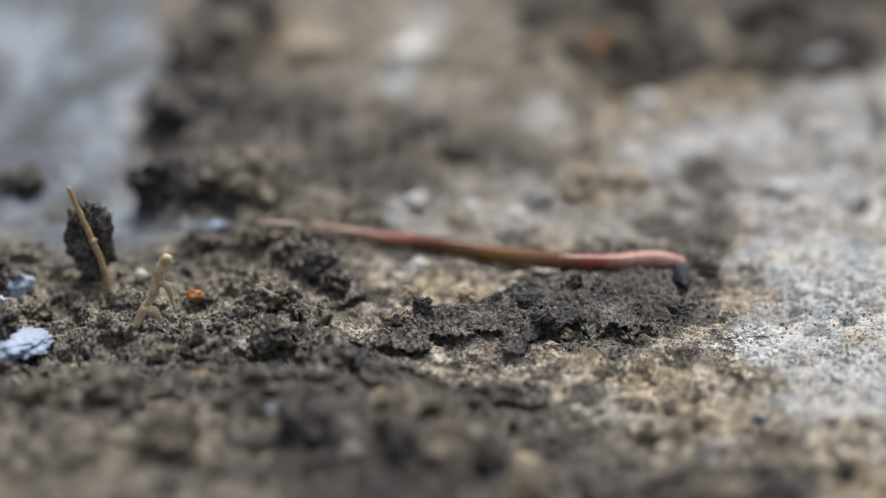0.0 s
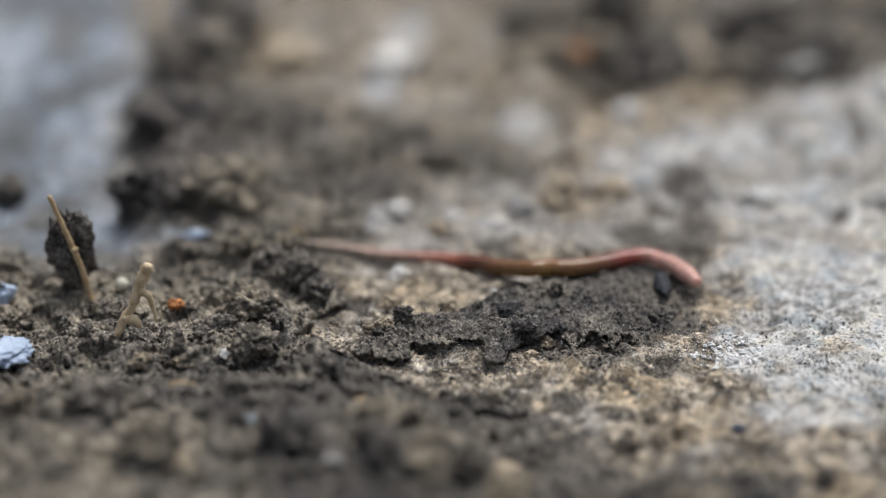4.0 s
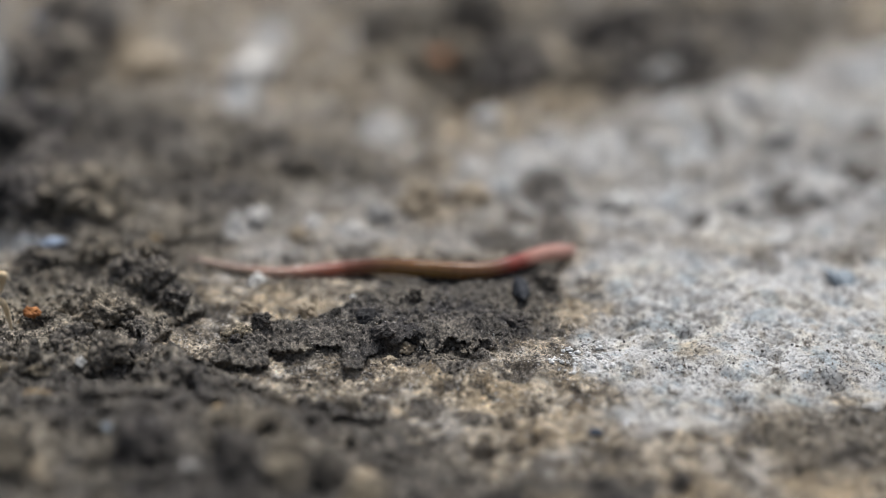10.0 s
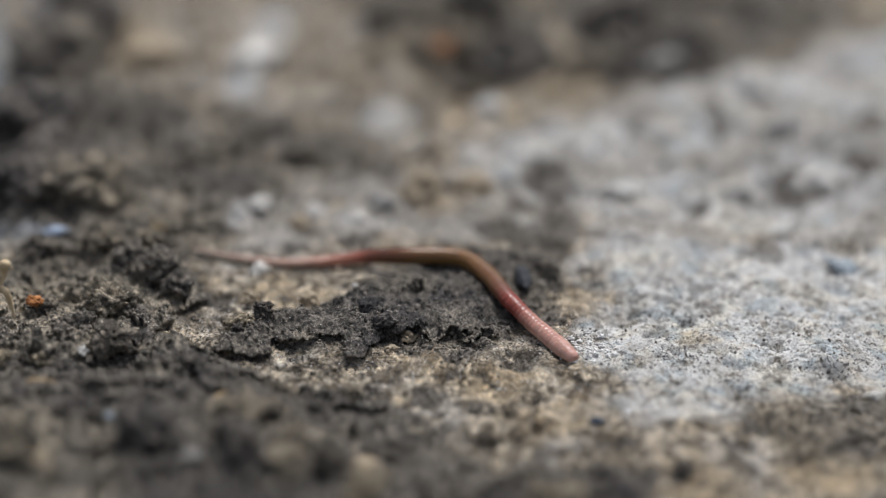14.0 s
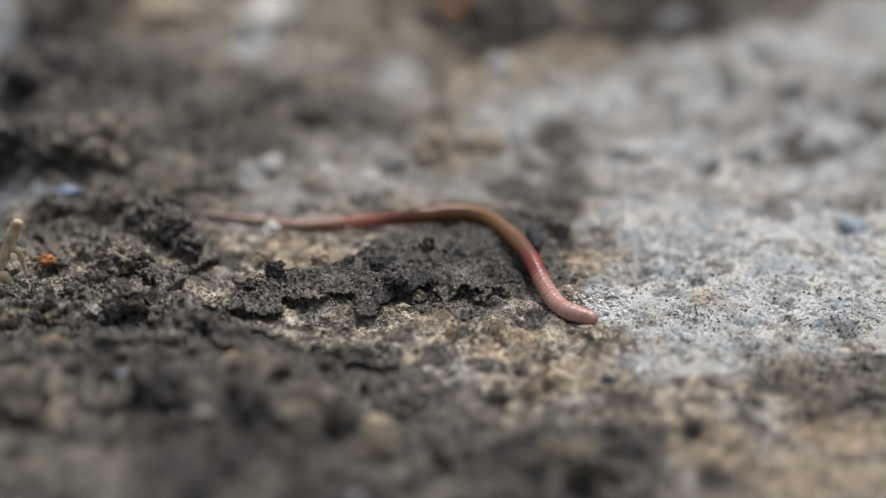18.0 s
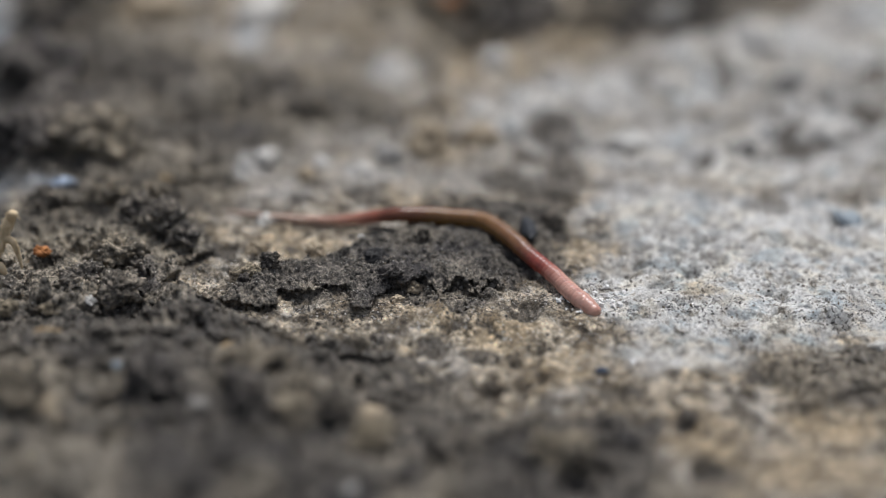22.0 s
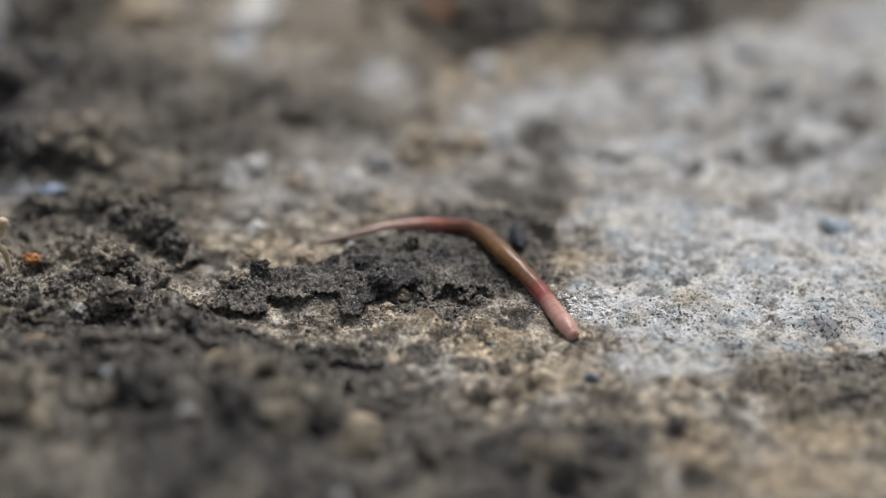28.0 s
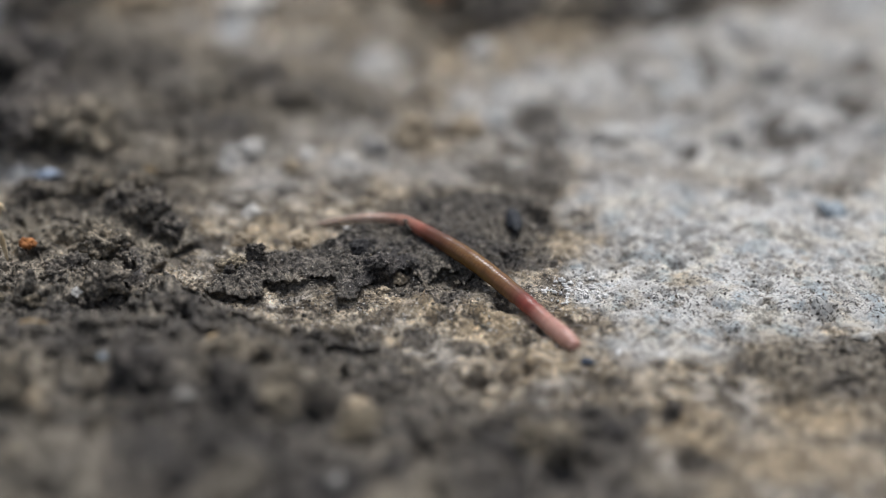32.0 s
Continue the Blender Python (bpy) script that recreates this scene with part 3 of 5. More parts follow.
# ---- ground ----
def sheet(name, verts, rows, cols, mat):
    k = np.arange(rows * cols).reshape(rows, cols)
    quads = np.stack([k[:-1, :-1], k[:-1, 1:], k[1:, 1:], k[1:, :-1]], -1).reshape(-1, 4)
    me = bpy.data.meshes.new(name)
    me.vertices.add(len(verts))
    me.vertices.foreach_set("co", verts.astype(np.float32).ravel())
    me.loops.add(quads.size)
    me.loops.foreach_set("vertex_index", quads.astype(np.int32).ravel())
    me.polygons.add(len(quads))
    me.polygons.foreach_set("loop_start", np.arange(0, quads.size, 4, dtype=np.int32))
    me.update(calc_edges=True)
    me.polygons.foreach_set("use_smooth", np.ones(len(quads), bool))
    me.materials.append(mat)
    return me


far_out = 80 * 1.6 ** np.arange(1, 9)
XS = np.concatenate([-far_out[::-1], np.arange(-80, -56, 0.5), np.arange(-56, 44, 0.122), np.arange(44, 80, 0.5), far_out])
YS = np.concatenate([-far_out[::-1] - 20, np.arange(-100, -64, 2.0), np.arange(-64, -36, 0.28), np.arange(-36, 2, 0.118), np.arange(2, 30, 0.26), np.arange(30, 90, 0.4), 20 + far_out])
gx, gy = np.meshgrid(XS, YS)
gz, soil_share, rim_reach, hollow_brown, dark_share = height(gx, gy)
fade = np.exp(-np.clip(np.hypot(gx, gy) - 130, 0, None) / 60)
gz, soil_share, hollow_brown = gz * fade, soil_share * fade, hollow_brown * fade
side_x = 0.22 * fbm(gx, gy, 0.8, 4, 101, 0.6) * soil_share * fade
side_y = (-rim_reach * (1 + 0.6 * fbm(gx, gy, 1.6, 3, 113)) + 0.25 * fbm(gx, gy, 0.9, 4, 111, 0.6) * soil_share) * fade
pale_share = np.maximum(step(inside(gx + 4 * fbm(gx, gy, 5.0, 4, 121), gy + 5 * fbm(gx, gy, 5.0, 4, 131), WHITE), -0.8, 3.6),
                        0.95 * step(inside(gx + 3 * fbm(gx, gy, 7.0, 3, 121), gy + 4 * fbm(gx, gy, 7.0, 3, 131), WHITE_FAR), -3, 3))
def worn(outline, size, reach, soft, seed):
    """Share inside an outline with a ragged edge."""
    return step(inside(gx + reach * fbm(gx, gy, size, 4, seed), gy + 1.3 * reach * fbm(gx, gy, size, 4, seed + 7), outline), -soft, soft)


warm_share = blots(gx, gy, WARM, 0.5, 1.2, 221)
streak_share = 0.65 * blots(gx, gy, STREAKS, 0.7, 2.5, 231)
crust = blots(gx, gy, CRUST, 0.5, 1.0, 241)
clean_share = np.maximum(worn(WHITE, 5.0, 3.0, 3.0, 251), crust)
lime_share = worn(LIME, 8.0, 4.0, 3.0, 141)
dry_share = np.maximum.reduce([0.55 * step(fbm(gx, gy, 5.5, 5, 181, 0.6), -0.1, 0.28) * (1 - worn(PLATE, 3.0, 1.0, 1.0, 161)), worn(DRY_SOIL, 9.0, 6.0, 4.0, 151), 0.12 * worn(PLATE, 3.0, 1.0, 1.0, 161), 0.95 * worn(LEFT_SOIL, 3.0, 1.0, 1.0, 161), 0.3 * worn(FAR_SOIL, 5.0, 3.0, 3.0, 161), 0.55 * worn(SIDE_SOIL, 3.0, 1.5, 1.5, 161)])
pale_share = np.maximum.reduce([pale_share, 0.42 * worn(PALE_BACK, 4.0, 3.0, 2.0, 171), 0.95 * crust])
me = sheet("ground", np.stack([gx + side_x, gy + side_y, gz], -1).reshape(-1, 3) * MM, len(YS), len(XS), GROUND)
for key, values in (("soil", soil_share), ("white", pale_share), ("hollow_brown", np.maximum(hollow_brown * (1 - 0.5 * pale_share), dark_share * (0.92 - 0.4 * clean_share))), ("lime", lime_share), ("dry", dry_share), ("warm", warm_share), ("streak", streak_share), ("clean", clean_share)):
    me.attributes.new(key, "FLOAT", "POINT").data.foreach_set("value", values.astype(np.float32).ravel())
tagged(new("ground", me), "weathered pale stone partly covered with dark crumbly soil", "ground", kind="structure")


def floor_at(x, y):
    """Height of the built ground at a place in mm."""
    i, j = np.searchsorted(YS, y), np.searchsorted(XS, x)
    return float(gz[i, j])


# ---- things ----
def part(name, bm, mat, parent, label=""):
    me = bpy.data.meshes.new(name)
    bm.to_mesh(me)
    bm.free()
    for p in me.polygons:
        p.use_smooth = True
    me.materials.append(mat)
    ob = new(name, me)
    ob.parent = parent
    return tagged(ob, label)


def lump(size, rough, seed, fine=4):
    """A stone or clod: a ball bent by noise at three sizes, in mm."""
    bm = bmesh.new()
    bmesh.ops.create_icosphere(bm, subdivisions=fine, radius=1.0)
    off = Vector((seed * 3.1, seed * 7.7, seed * 1.3))
    for v in bm.verts:
        d = v.co.normalized()
        k = 1 + rough * noise.noise(d * 1.3 + off) + 0.6 * rough * noise.noise(d * 3.1 + off) + 0.4 * rough * noise.noise(d * 7.0 + off) + 0.22 * rough * noise.noise(d * 15 + off) + 0.07 * rough * noise.noise(d * 31 + off) - 0.25 * rough * abs(noise.noise(d * 5 + off * 2))
        v.co = Vector((d.x * size[0], d.y * size[1], d.z * size[2])) * k * MM
    return bm


def lump_mesh(name, size, rough, seed, mat, fine=4):
    me = bpy.data.meshes.new(name)
    bm = lump(size, rough, seed, fine)
    bm.to_mesh(me)
    bm.free()
    for p in me.polygons:
        p.use_smooth = True
    me.materials.append(mat)
    return me


def put(name, me, x, y, sink, turn, label, category, group="", scale=1.0, tilt=0.0):
    ob = new(name, me)
    low = min(v.co.z for v in me.vertices) * 1000 * scale
    ob.matrix_world = pose(x * MM, y * MM, (floor_at(x, y) - low - sink) * MM, tilt, tilt * 0.6, turn) @ Matrix.Scale(scale, 4)
    return tagged(ob, label, category, group)


def tube(points, radii, sides=10, wobble=0.0):
    """A closed tapered tube along points in mm."""
    bm = bmesh.new()
    rings = []
    for k, (p, r) in enumerate(zip(points, radii)):
        a, b = Vector(points[max(k - 1, 0)]), Vector(points[min(k + 1, len(points) - 1)])
        q = (b - a).to_track_quat("Z", "Y")
        ring = []
        for s in range(sides):
            t = 2 * math.pi * s / sides
            w = r * (1 + wobble * noise.noise(Vector((k * 0.8, s * 1.7, len(points)))))
            ring.append(bm.verts.new((Vector(p) + q @ Vector((w * math.cos(t), w * math.sin(t), 0))) * MM))
        rings.append(ring)
    for u, v in zip(rings, rings[1:]):
        for s in range(sides):
            bm.faces.new((u[s], u[(s + 1) % sides], v[(s + 1) % sides], v[s]))
    bm.faces.new(rings[0][::-1])
    bm.faces.new(rings[-1])
    return bm


def along(points, steps):
    """A smooth curve through points."""
    out, n = [], len(points)
    for k in range(n - 1):
        p = [Vector(points[min(max(k + d, 0), n - 1)]) for d in (-1, 0, 1, 2)]
        for i in range(steps):
            t = i / steps
            out.append(0.5 * (2 * p[1] + (p[2] - p[0]) * t + (2 * p[0] - 5 * p[1] + 4 * p[2] - p[3]) * t * t + (3 * p[1] - p[0] - 3 * p[2] + p[3]) * t ** 3))
    return out + [Vector(points[-1])]


rng = random.Random(7)
CLODS = [lump_mesh("soil_clod", (1.0, 0.8 + 0.1 * (k % 3), 0.6 + 0.08 * (k % 4)), 0.6, 11 + k, SOIL, 5) for k in range(7)]
CLOD_LABEL = "dark grey-brown crumbly soil clod lying on damp soil"
# large clods: place, size in mm
FAR_CLODS = [(-36.2, 11.8, 6.5), (-39.6, 20.5, 6), (-32.8, 5.9, 5), (-39.3, 3.6, 4.5), (-53.9, 8.2, 3.5), (-38.4, 36.7, 7), (-37.6, 44.1, 6.5),
             (-6.4, 48.5, 4), (0.2, 38, 3.5), (2, 46.9, 4), (3.7, 36.6, 3), (10.9, 43.8, 4), (14, 46.8, 4.5), (18.8, 38.7, 3), (22.2, 45.3, 4.5),
             (28.9, 48.3, 5), (-4.7, 54.8, 5), (4.5, 54.7, 5), (20.9, 53, 5), (-2.8, 42.4, 6), (7.3, 42.4, 6), (15.9, 39.4, 5.5), (26.2, 43.8, 6)]
NEAR_CLODS = [(-27.7, -14.7, 3.2), (-24.3, -10.2, 2.6), (-32.6, -7.2, 2.8), (-47.9, -16.4, 2.6), (-51.2, -12.4, 2.8), (-30, -20, 2.6),
              (-44.3, -33.2, 3), (-38, -33.4, 3), (-22.1, -39.3, 3.4), (-15.3, -37.1, 3.2), (-8.2, -42.1, 2.2), (-32.3, -41, 3.4),
              (-39.5, -44.2, 3.6), (1.6, -43, 3), (9.1, -45.3, 3.2), (-15, -42, 2.8), (-16.3, -17.9, 1.6), (7, -14, 1.2), (9.7, -6.5, 1.6),
              (-22.3, -10.2, 2), (-26.5, -8.2, 2.2), (-29.5, -4, 2.4)]
for k, (x, y, size) in enumerate(FAR_CLODS + NEAR_CLODS):
    put("soil_clod", CLODS[k % 7], x, y, size * 0.5, rng.uniform(0, 360), CLOD_LABEL, "soil clod", "soil clods", size / 1.5)
# smaller clods scattered over the soil
made = 0
while made < 90:
    x, y = rng.uniform(-58, 38), rng.uniform(-46, 40)
    i, j = np.searchsorted(YS, y), np.searchsorted(XS, x)
    if soil_share[i, j] > 0.8 and not (-22 < x < 16 and -12 < y < 8):
        size = rng.choice((0.5, 0.6, 0.8, 1.0, 1.5, 2.0)) * (0.5 if x > 5 else 1)
        put("soil_clod", CLODS[made % 7], x, y, size * 0.4, rng.uniform(0, 360), "small dark soil crumb lying on the soil", "soil clod", "small soil clods", size / 1.2)
        made += 1
clump = put("soil_clod", lump_mesh("soil_clod", (1.8, 1.4, 3.9), 0.42, 77, SOIL, 5), *(-43.3, -11.2), 1.0, 20, "tall black upright soil clod behind a dry stem", "soil clod", "soil clods")

PEBBLES = {"pale": [lump_mesh("pebble", (1, 0.85, 0.6), 0.7, 41 + k, PALE, 4) for k in range(3)], "tan": [lump_mesh("pebble", (1, 0.8, 0.65), 0.7, 51 + k, TAN, 4) for k in range(3)],
           "grey": [lump_mesh("pebble", (1, 0.9, 0.55), 0.7, 61 + k, GREY, 4) for k in range(3)]}
for x, y, size, tone in [(5.2, 28.3, 1.5, "pale"), (-15.6, -6.2, 0.9, "pale"), (-29.0, -23.1, 0.6, "pale"),
                         (-7.0, -11.6, 0.3, "pale"), (-16.3, 5.4, 1.2, "pale"), (-11.1, 4.3, 1.1, "pale"), (-7.4, 3.2, 1.1, "pale"), (-12.5, 2.1, 0.9, "tan"), (-1.3, 8.9, 1.8, "tan"), (3.5, 10.1, 1.6, "tan"), (-4.9, 6.6, 1.3, "grey"),
                         (-19.3, 36.7, 3.2, "pale"), (-29.3, 39.6, 3.0, "tan"), (-10.9, -11.6, 0.8, "tan"), (-16.2, -11.6, 0.8, "tan"), (-5.7, -39.6, 0.9, "tan"), (-5.1, -38.9, 0.9, "tan"), (35.5, -26.6, 0.8, "pale"),
                         (28.3, 8.9, 1.8, "grey"), (35.9, 11.3, 1.8, "pale"), (16.7, 8.9, 1.4, "pale"), (21.9, 22.4, 1.8, "pale"), (34.1, 22.4, 2.0, "grey"), (32.0, 33.1, 2.4, "pale"),
                         (12.1, 46.1, 3.0, "tan"), (24.8, 41.6, 2.2, "pale"), (-18.4, -41.6, 0.9, "grey"), (-29.8, -42.1, 1.2, "tan"), (-6.6, -50.9, 0.7, "pale"), (-2.3, -17.6, 0.7, "tan"), (-3.9, -20.0, 0.6, "tan")]:
    put("pebble", PEBBLES[tone][rng.randrange(3)], x, y, size * 0.75, rng.uniform(0, 360), tone + " rounded stone fragment partly sunk in the ground", "pebble", "pebbles", size)
CRYSTALS = [lump_mesh("salt_crumb", (1, 0.8, 0.45), 1.3, 301 + k, SALT, 3) for k in range(3)]
cx, cy = (12.8, -20.4)
for k in range(64):
    r, a = 2.6 * rng.random() ** 0.7, rng.uniform(0, 6.28)
    put("salt_crumb", CRYSTALS[k % 3], cx + 1.2 * r * math.cos(a), cy + r * math.sin(a), 0.05, rng.uniform(0, 360), "tiny white mineral crumb on tan stone", "mineral crumb", "white mineral crumbs", 0.08 + 0.22 * rng.random() ** 2)
put("slate_chip", lump_mesh("slate_chip", (1.1, 1.4, 0.4), 0.55, 91, BLUE), *(36.0, -5.6), 0.22, 30, "flat pale blue-grey slate chip on white stone", "stone chip", tilt=10)
put("slate_chip", lump_mesh("slate_chip", (0.45, 0.4, 0.25), 0.3, 92, BLUE), *(-25.3, -35.7), 0.05, 60, "small blue-grey stone chip lying on dark soil", "stone chip")
put("slate_chip", lump_mesh("slate_chip", (0.55, 0.45, 0.3), 0.3, 93, INK), *(12.6, -31.9), 0.1, 0, "tiny dark blue stone grain on tan stone", "stone chip")
put("mineral_sliver", lump_mesh("mineral_sliver", (0.17, 0.6, 0.15), 0.35, 98, SALT), *(15.2, -30.3), 0.08, -8, "slim white mineral sliver lying on tan stone", "stone chip")
put("dark_shard", lump_mesh("dark_shard", (0.6, 2.2, 0.55), 0.35, 94, COAL), *(7.4, -9.2), 0.3, 4, "blue-black flat shard at the edge of the soil plate", "shard")
put("dark_shard", lump_mesh("dark_shard", (1.0, 0.9, 0.7), 0.5, 95, CHAR), *(-5.6, -15.7), 1.0, 40, "black charred crumb pressed into the soil plate", "shard")
put("wood_chip", lump_mesh("wood_chip", (0.75, 0.5, 0.42), 0.4, 96, RUST), *(-34.0, -15.5), 0.15, -15, "small orange-brown wood chip on dark soil", "wood chip")
put("seed", lump_mesh("seed", (0.6, 0.58, 0.58), 0.06, 97, EGG), *(-39.3, -11.1), 0.05, 0, "round translucent cream seed resting on soil", "seed")

# forked dry root fragment that stands in the soil
def stem(name, points, radii, mat, parent, label=""):
    line = along(points, 6)
    rr = np.interp(np.linspace(0, 1, len(line)), np.linspace(0, 1, len(radii)), radii)
    return part(name, tube(line, list(rr), 10, 0.6), mat, parent, label)


def standing(x, y, z):
    return (x, y, floor_at(x, y) + z)


bx, by = (-38.1, -21.1)
root = tagged(new("root_fragment"), "forked pale tan dry root fragment standing in soil", "root")
z0 = floor_at(bx, by)
root.location = (bx * MM, by * MM, (z0 + 0.5) * MM)
stem("main_stem", [(-0.2, 0, -0.5), (0.7, 0.4, 1.2), (1.5, 0.8, 2.6), (2.2, 1.1, 4.4), (2.9, 1.3, 5.9)], [0.26, 0.36, 0.40, 0.48, 0.40], ROOT, root)
stem("side_root", [(1.9, 0.9, 3.6), (2.7, 0.6, 3.5), (3.1, 0.5, 2.4), (3.3, 0.5, 1.0)], [0.38, 0.32, 0.2, 0.1], ROOT, root)
stem("side_root", [(2.2, 0.9, 3.5), (2.7, 0.7, 3.3), (2.8, 0.6, 2.7)], [0.1, 0.08, 0.05], ROOT, root)
stem("side_root", [(0.7, 0.4, 1.3), (1.6, 0.1, 1.3), (2.0, 0.0, 0.7)], [0.4, 0.4, 0.2], ROOT, root)
stem("tip_hair", [(2.8, 1.2, 5.6), (3.2, 1.2, 5.5), (3.4, 1.2, 5.2)], [0.12, 0.08, 0.04], ROOT, root)
bx, by = (-41.5, -13.6)
dry = tagged(new("dry_stem"), "thin straight dry straw-coloured stem leaning out of soil", "plant stem")
dry.location = (bx * MM, by * MM, floor_at(bx, by) * MM)
stem("stalk", [(0.15, -0.1, -0.8), (-0.5, 0.3, 2.2), (-1.2, 0.6, 4.6), (-2.2, 1.0, 7.2), (-3.1, 1.3, 9.6)], [0.26, 0.25, 0.27, 0.22, 0.18], STRAW, dry)
stem("node", [(-1.6, 0.6, 4.7), (-1.2, 0.6, 4.8), (-0.9, 0.5, 5.0)], [0.12, 0.34, 0.1], STRAW, dry)
for (x, y), turn, length in [((-31.7, -30.3), 8, 3.0), ((-17.1, -32.0), 60, 2.2), ((-25.4, 0.9), 10, 2.0)]:
    fibre = tagged(new("straw_fibre"), "short pale straw fibre lying on dark soil", "plant fibre", "straw fibres")
    fibre.matrix_world = pose(x * MM, y * MM, (floor_at(x, y) + 0.15) * MM, 0, 0, turn)
    stem("fibre", [(-length / 2, 0, 0), (0, 0.15, 0.25), (length / 2, 0, 0.05)], [0.1, 0.16, 0.08], STRAW, fibre)


# bluish-white crust scraps among the clods
SCRAP = "ragged bluish-white mineral scrap half buried in dark soil"
put("crust_scrap", lump_mesh("crust_scrap", (2.6, 2.4, 0.5), 0.5, 221, BLUISH, 5), *(-47.6, -24.0), 0.0, 20, SCRAP, "crust", "crust scraps")
put("crust_scrap", lump_mesh("crust_scrap", (1.1, 0.6, 1.1), 0.6, 223, BLUISH, 4), *(-49.2, -13.5), 0.3, 50, SCRAP, "crust", "crust scraps")
put("crust_scrap", lump_mesh("crust_scrap", (0.7, 0.6, 0.6), 0.6, 224, BLUISH, 4), *(-50.2, -17.8), 0.2, 0, SCRAP, "crust", "crust scraps")
put("crust_scrap", lump_mesh("crust_scrap", (1.1, 0.5, 0.3), 0.6, 225, BLUISH, 4), *(-34.1, -1.0), 0.1, 12, SCRAP, "crust", "crust scraps")
put("crust_scrap", lump_mesh("crust_scrap", (1.6, 1.2, 1.2), 0.7, 227, BLUISH, 4), *(-41.2, 46.4), 0.5, 12, SCRAP, "crust", "crust scraps")
put("bark_chip", lump_mesh("bark_chip", (2.6, 1.6, 1.4), 0.5, 229, RUST, 4), *(-1.0, 43.2), 0.6, 25, "reddish-brown bark chip lying in a dark hollow", "bark chip")


# loose grains, too many to count
def scatter(name, count, low, high, want, mat, seed, label, zone):
    bm = bmesh.new()
    bmesh.ops.create_icosphere(bm, subdivisions=1, radius=1.0)
    base = np.array([tuple(v.co) for v in bm.verts])
    tris = np.array([[v.index for v in f.verts] for f in bm.faces])
    bm.free()
    r = np.random.RandomState(seed)
    x, y = r.uniform(zone[0], zone[1], count * 6), r.uniform(zone[2], zone[3], count * 6)
    i, j = np.searchsorted(YS, y), np.searchsorted(XS, x)
    keep = np.where(want(soil_share[i, j], r.rand(count * 6)))[0][:count]
    x, y, z = x[keep] + side_x[i, j][keep], y[keep] + side_y[i, j][keep], gz[i, j][keep]
    n = len(keep)
    size = low + (high - low) * r.rand(n) ** 2.5
    shape = base[None] * (1 + 0.35 * (r.rand(n, len(base), 1) - 0.5)) * r.uniform(0.6, 1.2, (n, 1, 3))
    v = shape * size[:, None, None] + np.stack([x, y, z + 0.35 * size], 1)[:, None]
    me = bpy.data.meshes.new(name)
    me.vertices.add(n * len(base))
    me.vertices.foreach_set("co", (v * MM).astype(np.float32).ravel())
    f = (tris[None] + len(base) * np.arange(n)[:, None, None]).reshape(-1, 3)
    me.loops.add(f.size)
    me.loops.foreach_set("vertex_index", f.astype(np.int32).ravel())
    me.polygons.add(len(f))
    me.polygons.foreach_set("loop_start", np.arange(0, f.size, 3, dtype=np.int32))
    me.update(calc_edges=True)
    me.materials.append(mat)
    return tagged(new(name, me), label, "grains", kind="stuff")


scatter("soil_crumbs", 12000, 0.04, 0.26, lambda c, k: c > 0.5, CRUMB, 3, "fine dark soil crumbs strewn over the soil", (-56, 40, -46, 30))
scatter("sand_grains", 6500, 0.03, 0.14, lambda c, k: (c < 0.5) | (k > 0.9), GRAIN, 4, "mixed pale and dark sand grains on the stone", (-54, 42, -42, 20))
scatter("quartz_specks", 3000, 0.02, 0.075, lambda c, k: c > 0.6, PALE, 5, "tiny bright quartz specks in the dark soil", (-54, 36, -38, 6))


# ---- the worm ----
SEGMENTS = 94


def girth(s):
    """Radius in mm at a share s of the length, from the tail."""
    return np.interp(s, [0, 0.04, 0.12, 0.25, 0.36, 0.46, 0.7, 0.84, 0.91, 0.955, 0.985, 1.0], [0.15, 0.25, 0.34, 0.45, 0.62, 0.80, 0.78, 0.71, 0.75, 0.77, 0.66, 0.44])


def body_tint(s):
    at = [0, 0.12, 0.22, 0.30, 0.36, 0.39, 0.44, 0.5, 0.6, 0.72, 0.76, 0.785, 0.82, 0.845, 0.89, 1.0]
    r = [0.54, 0.54, 0.52, 0.46, 0.33, 0.14, 0.11, 0.15, 0.20, 0.17, 0.16, 0.25, 0.27, 0.42, 0.55, 0.62]
    g = [0.45, 0.42, 0.35, 0.22, 0.105, 0.048, 0.046, 0.078, 0.108, 0.084, 0.056, 0.050, 0.060, 0.19, 0.31, 0.37]
    b = [0.37, 0.34, 0.27, 0.155, 0.065, 0.024, 0.017, 0.020, 0.028, 0.030, 0.030, 0.034, 0.044, 0.145, 0.245, 0.30]
    return [float(np.interp(s, at, c)) for c in (r, g, b)]


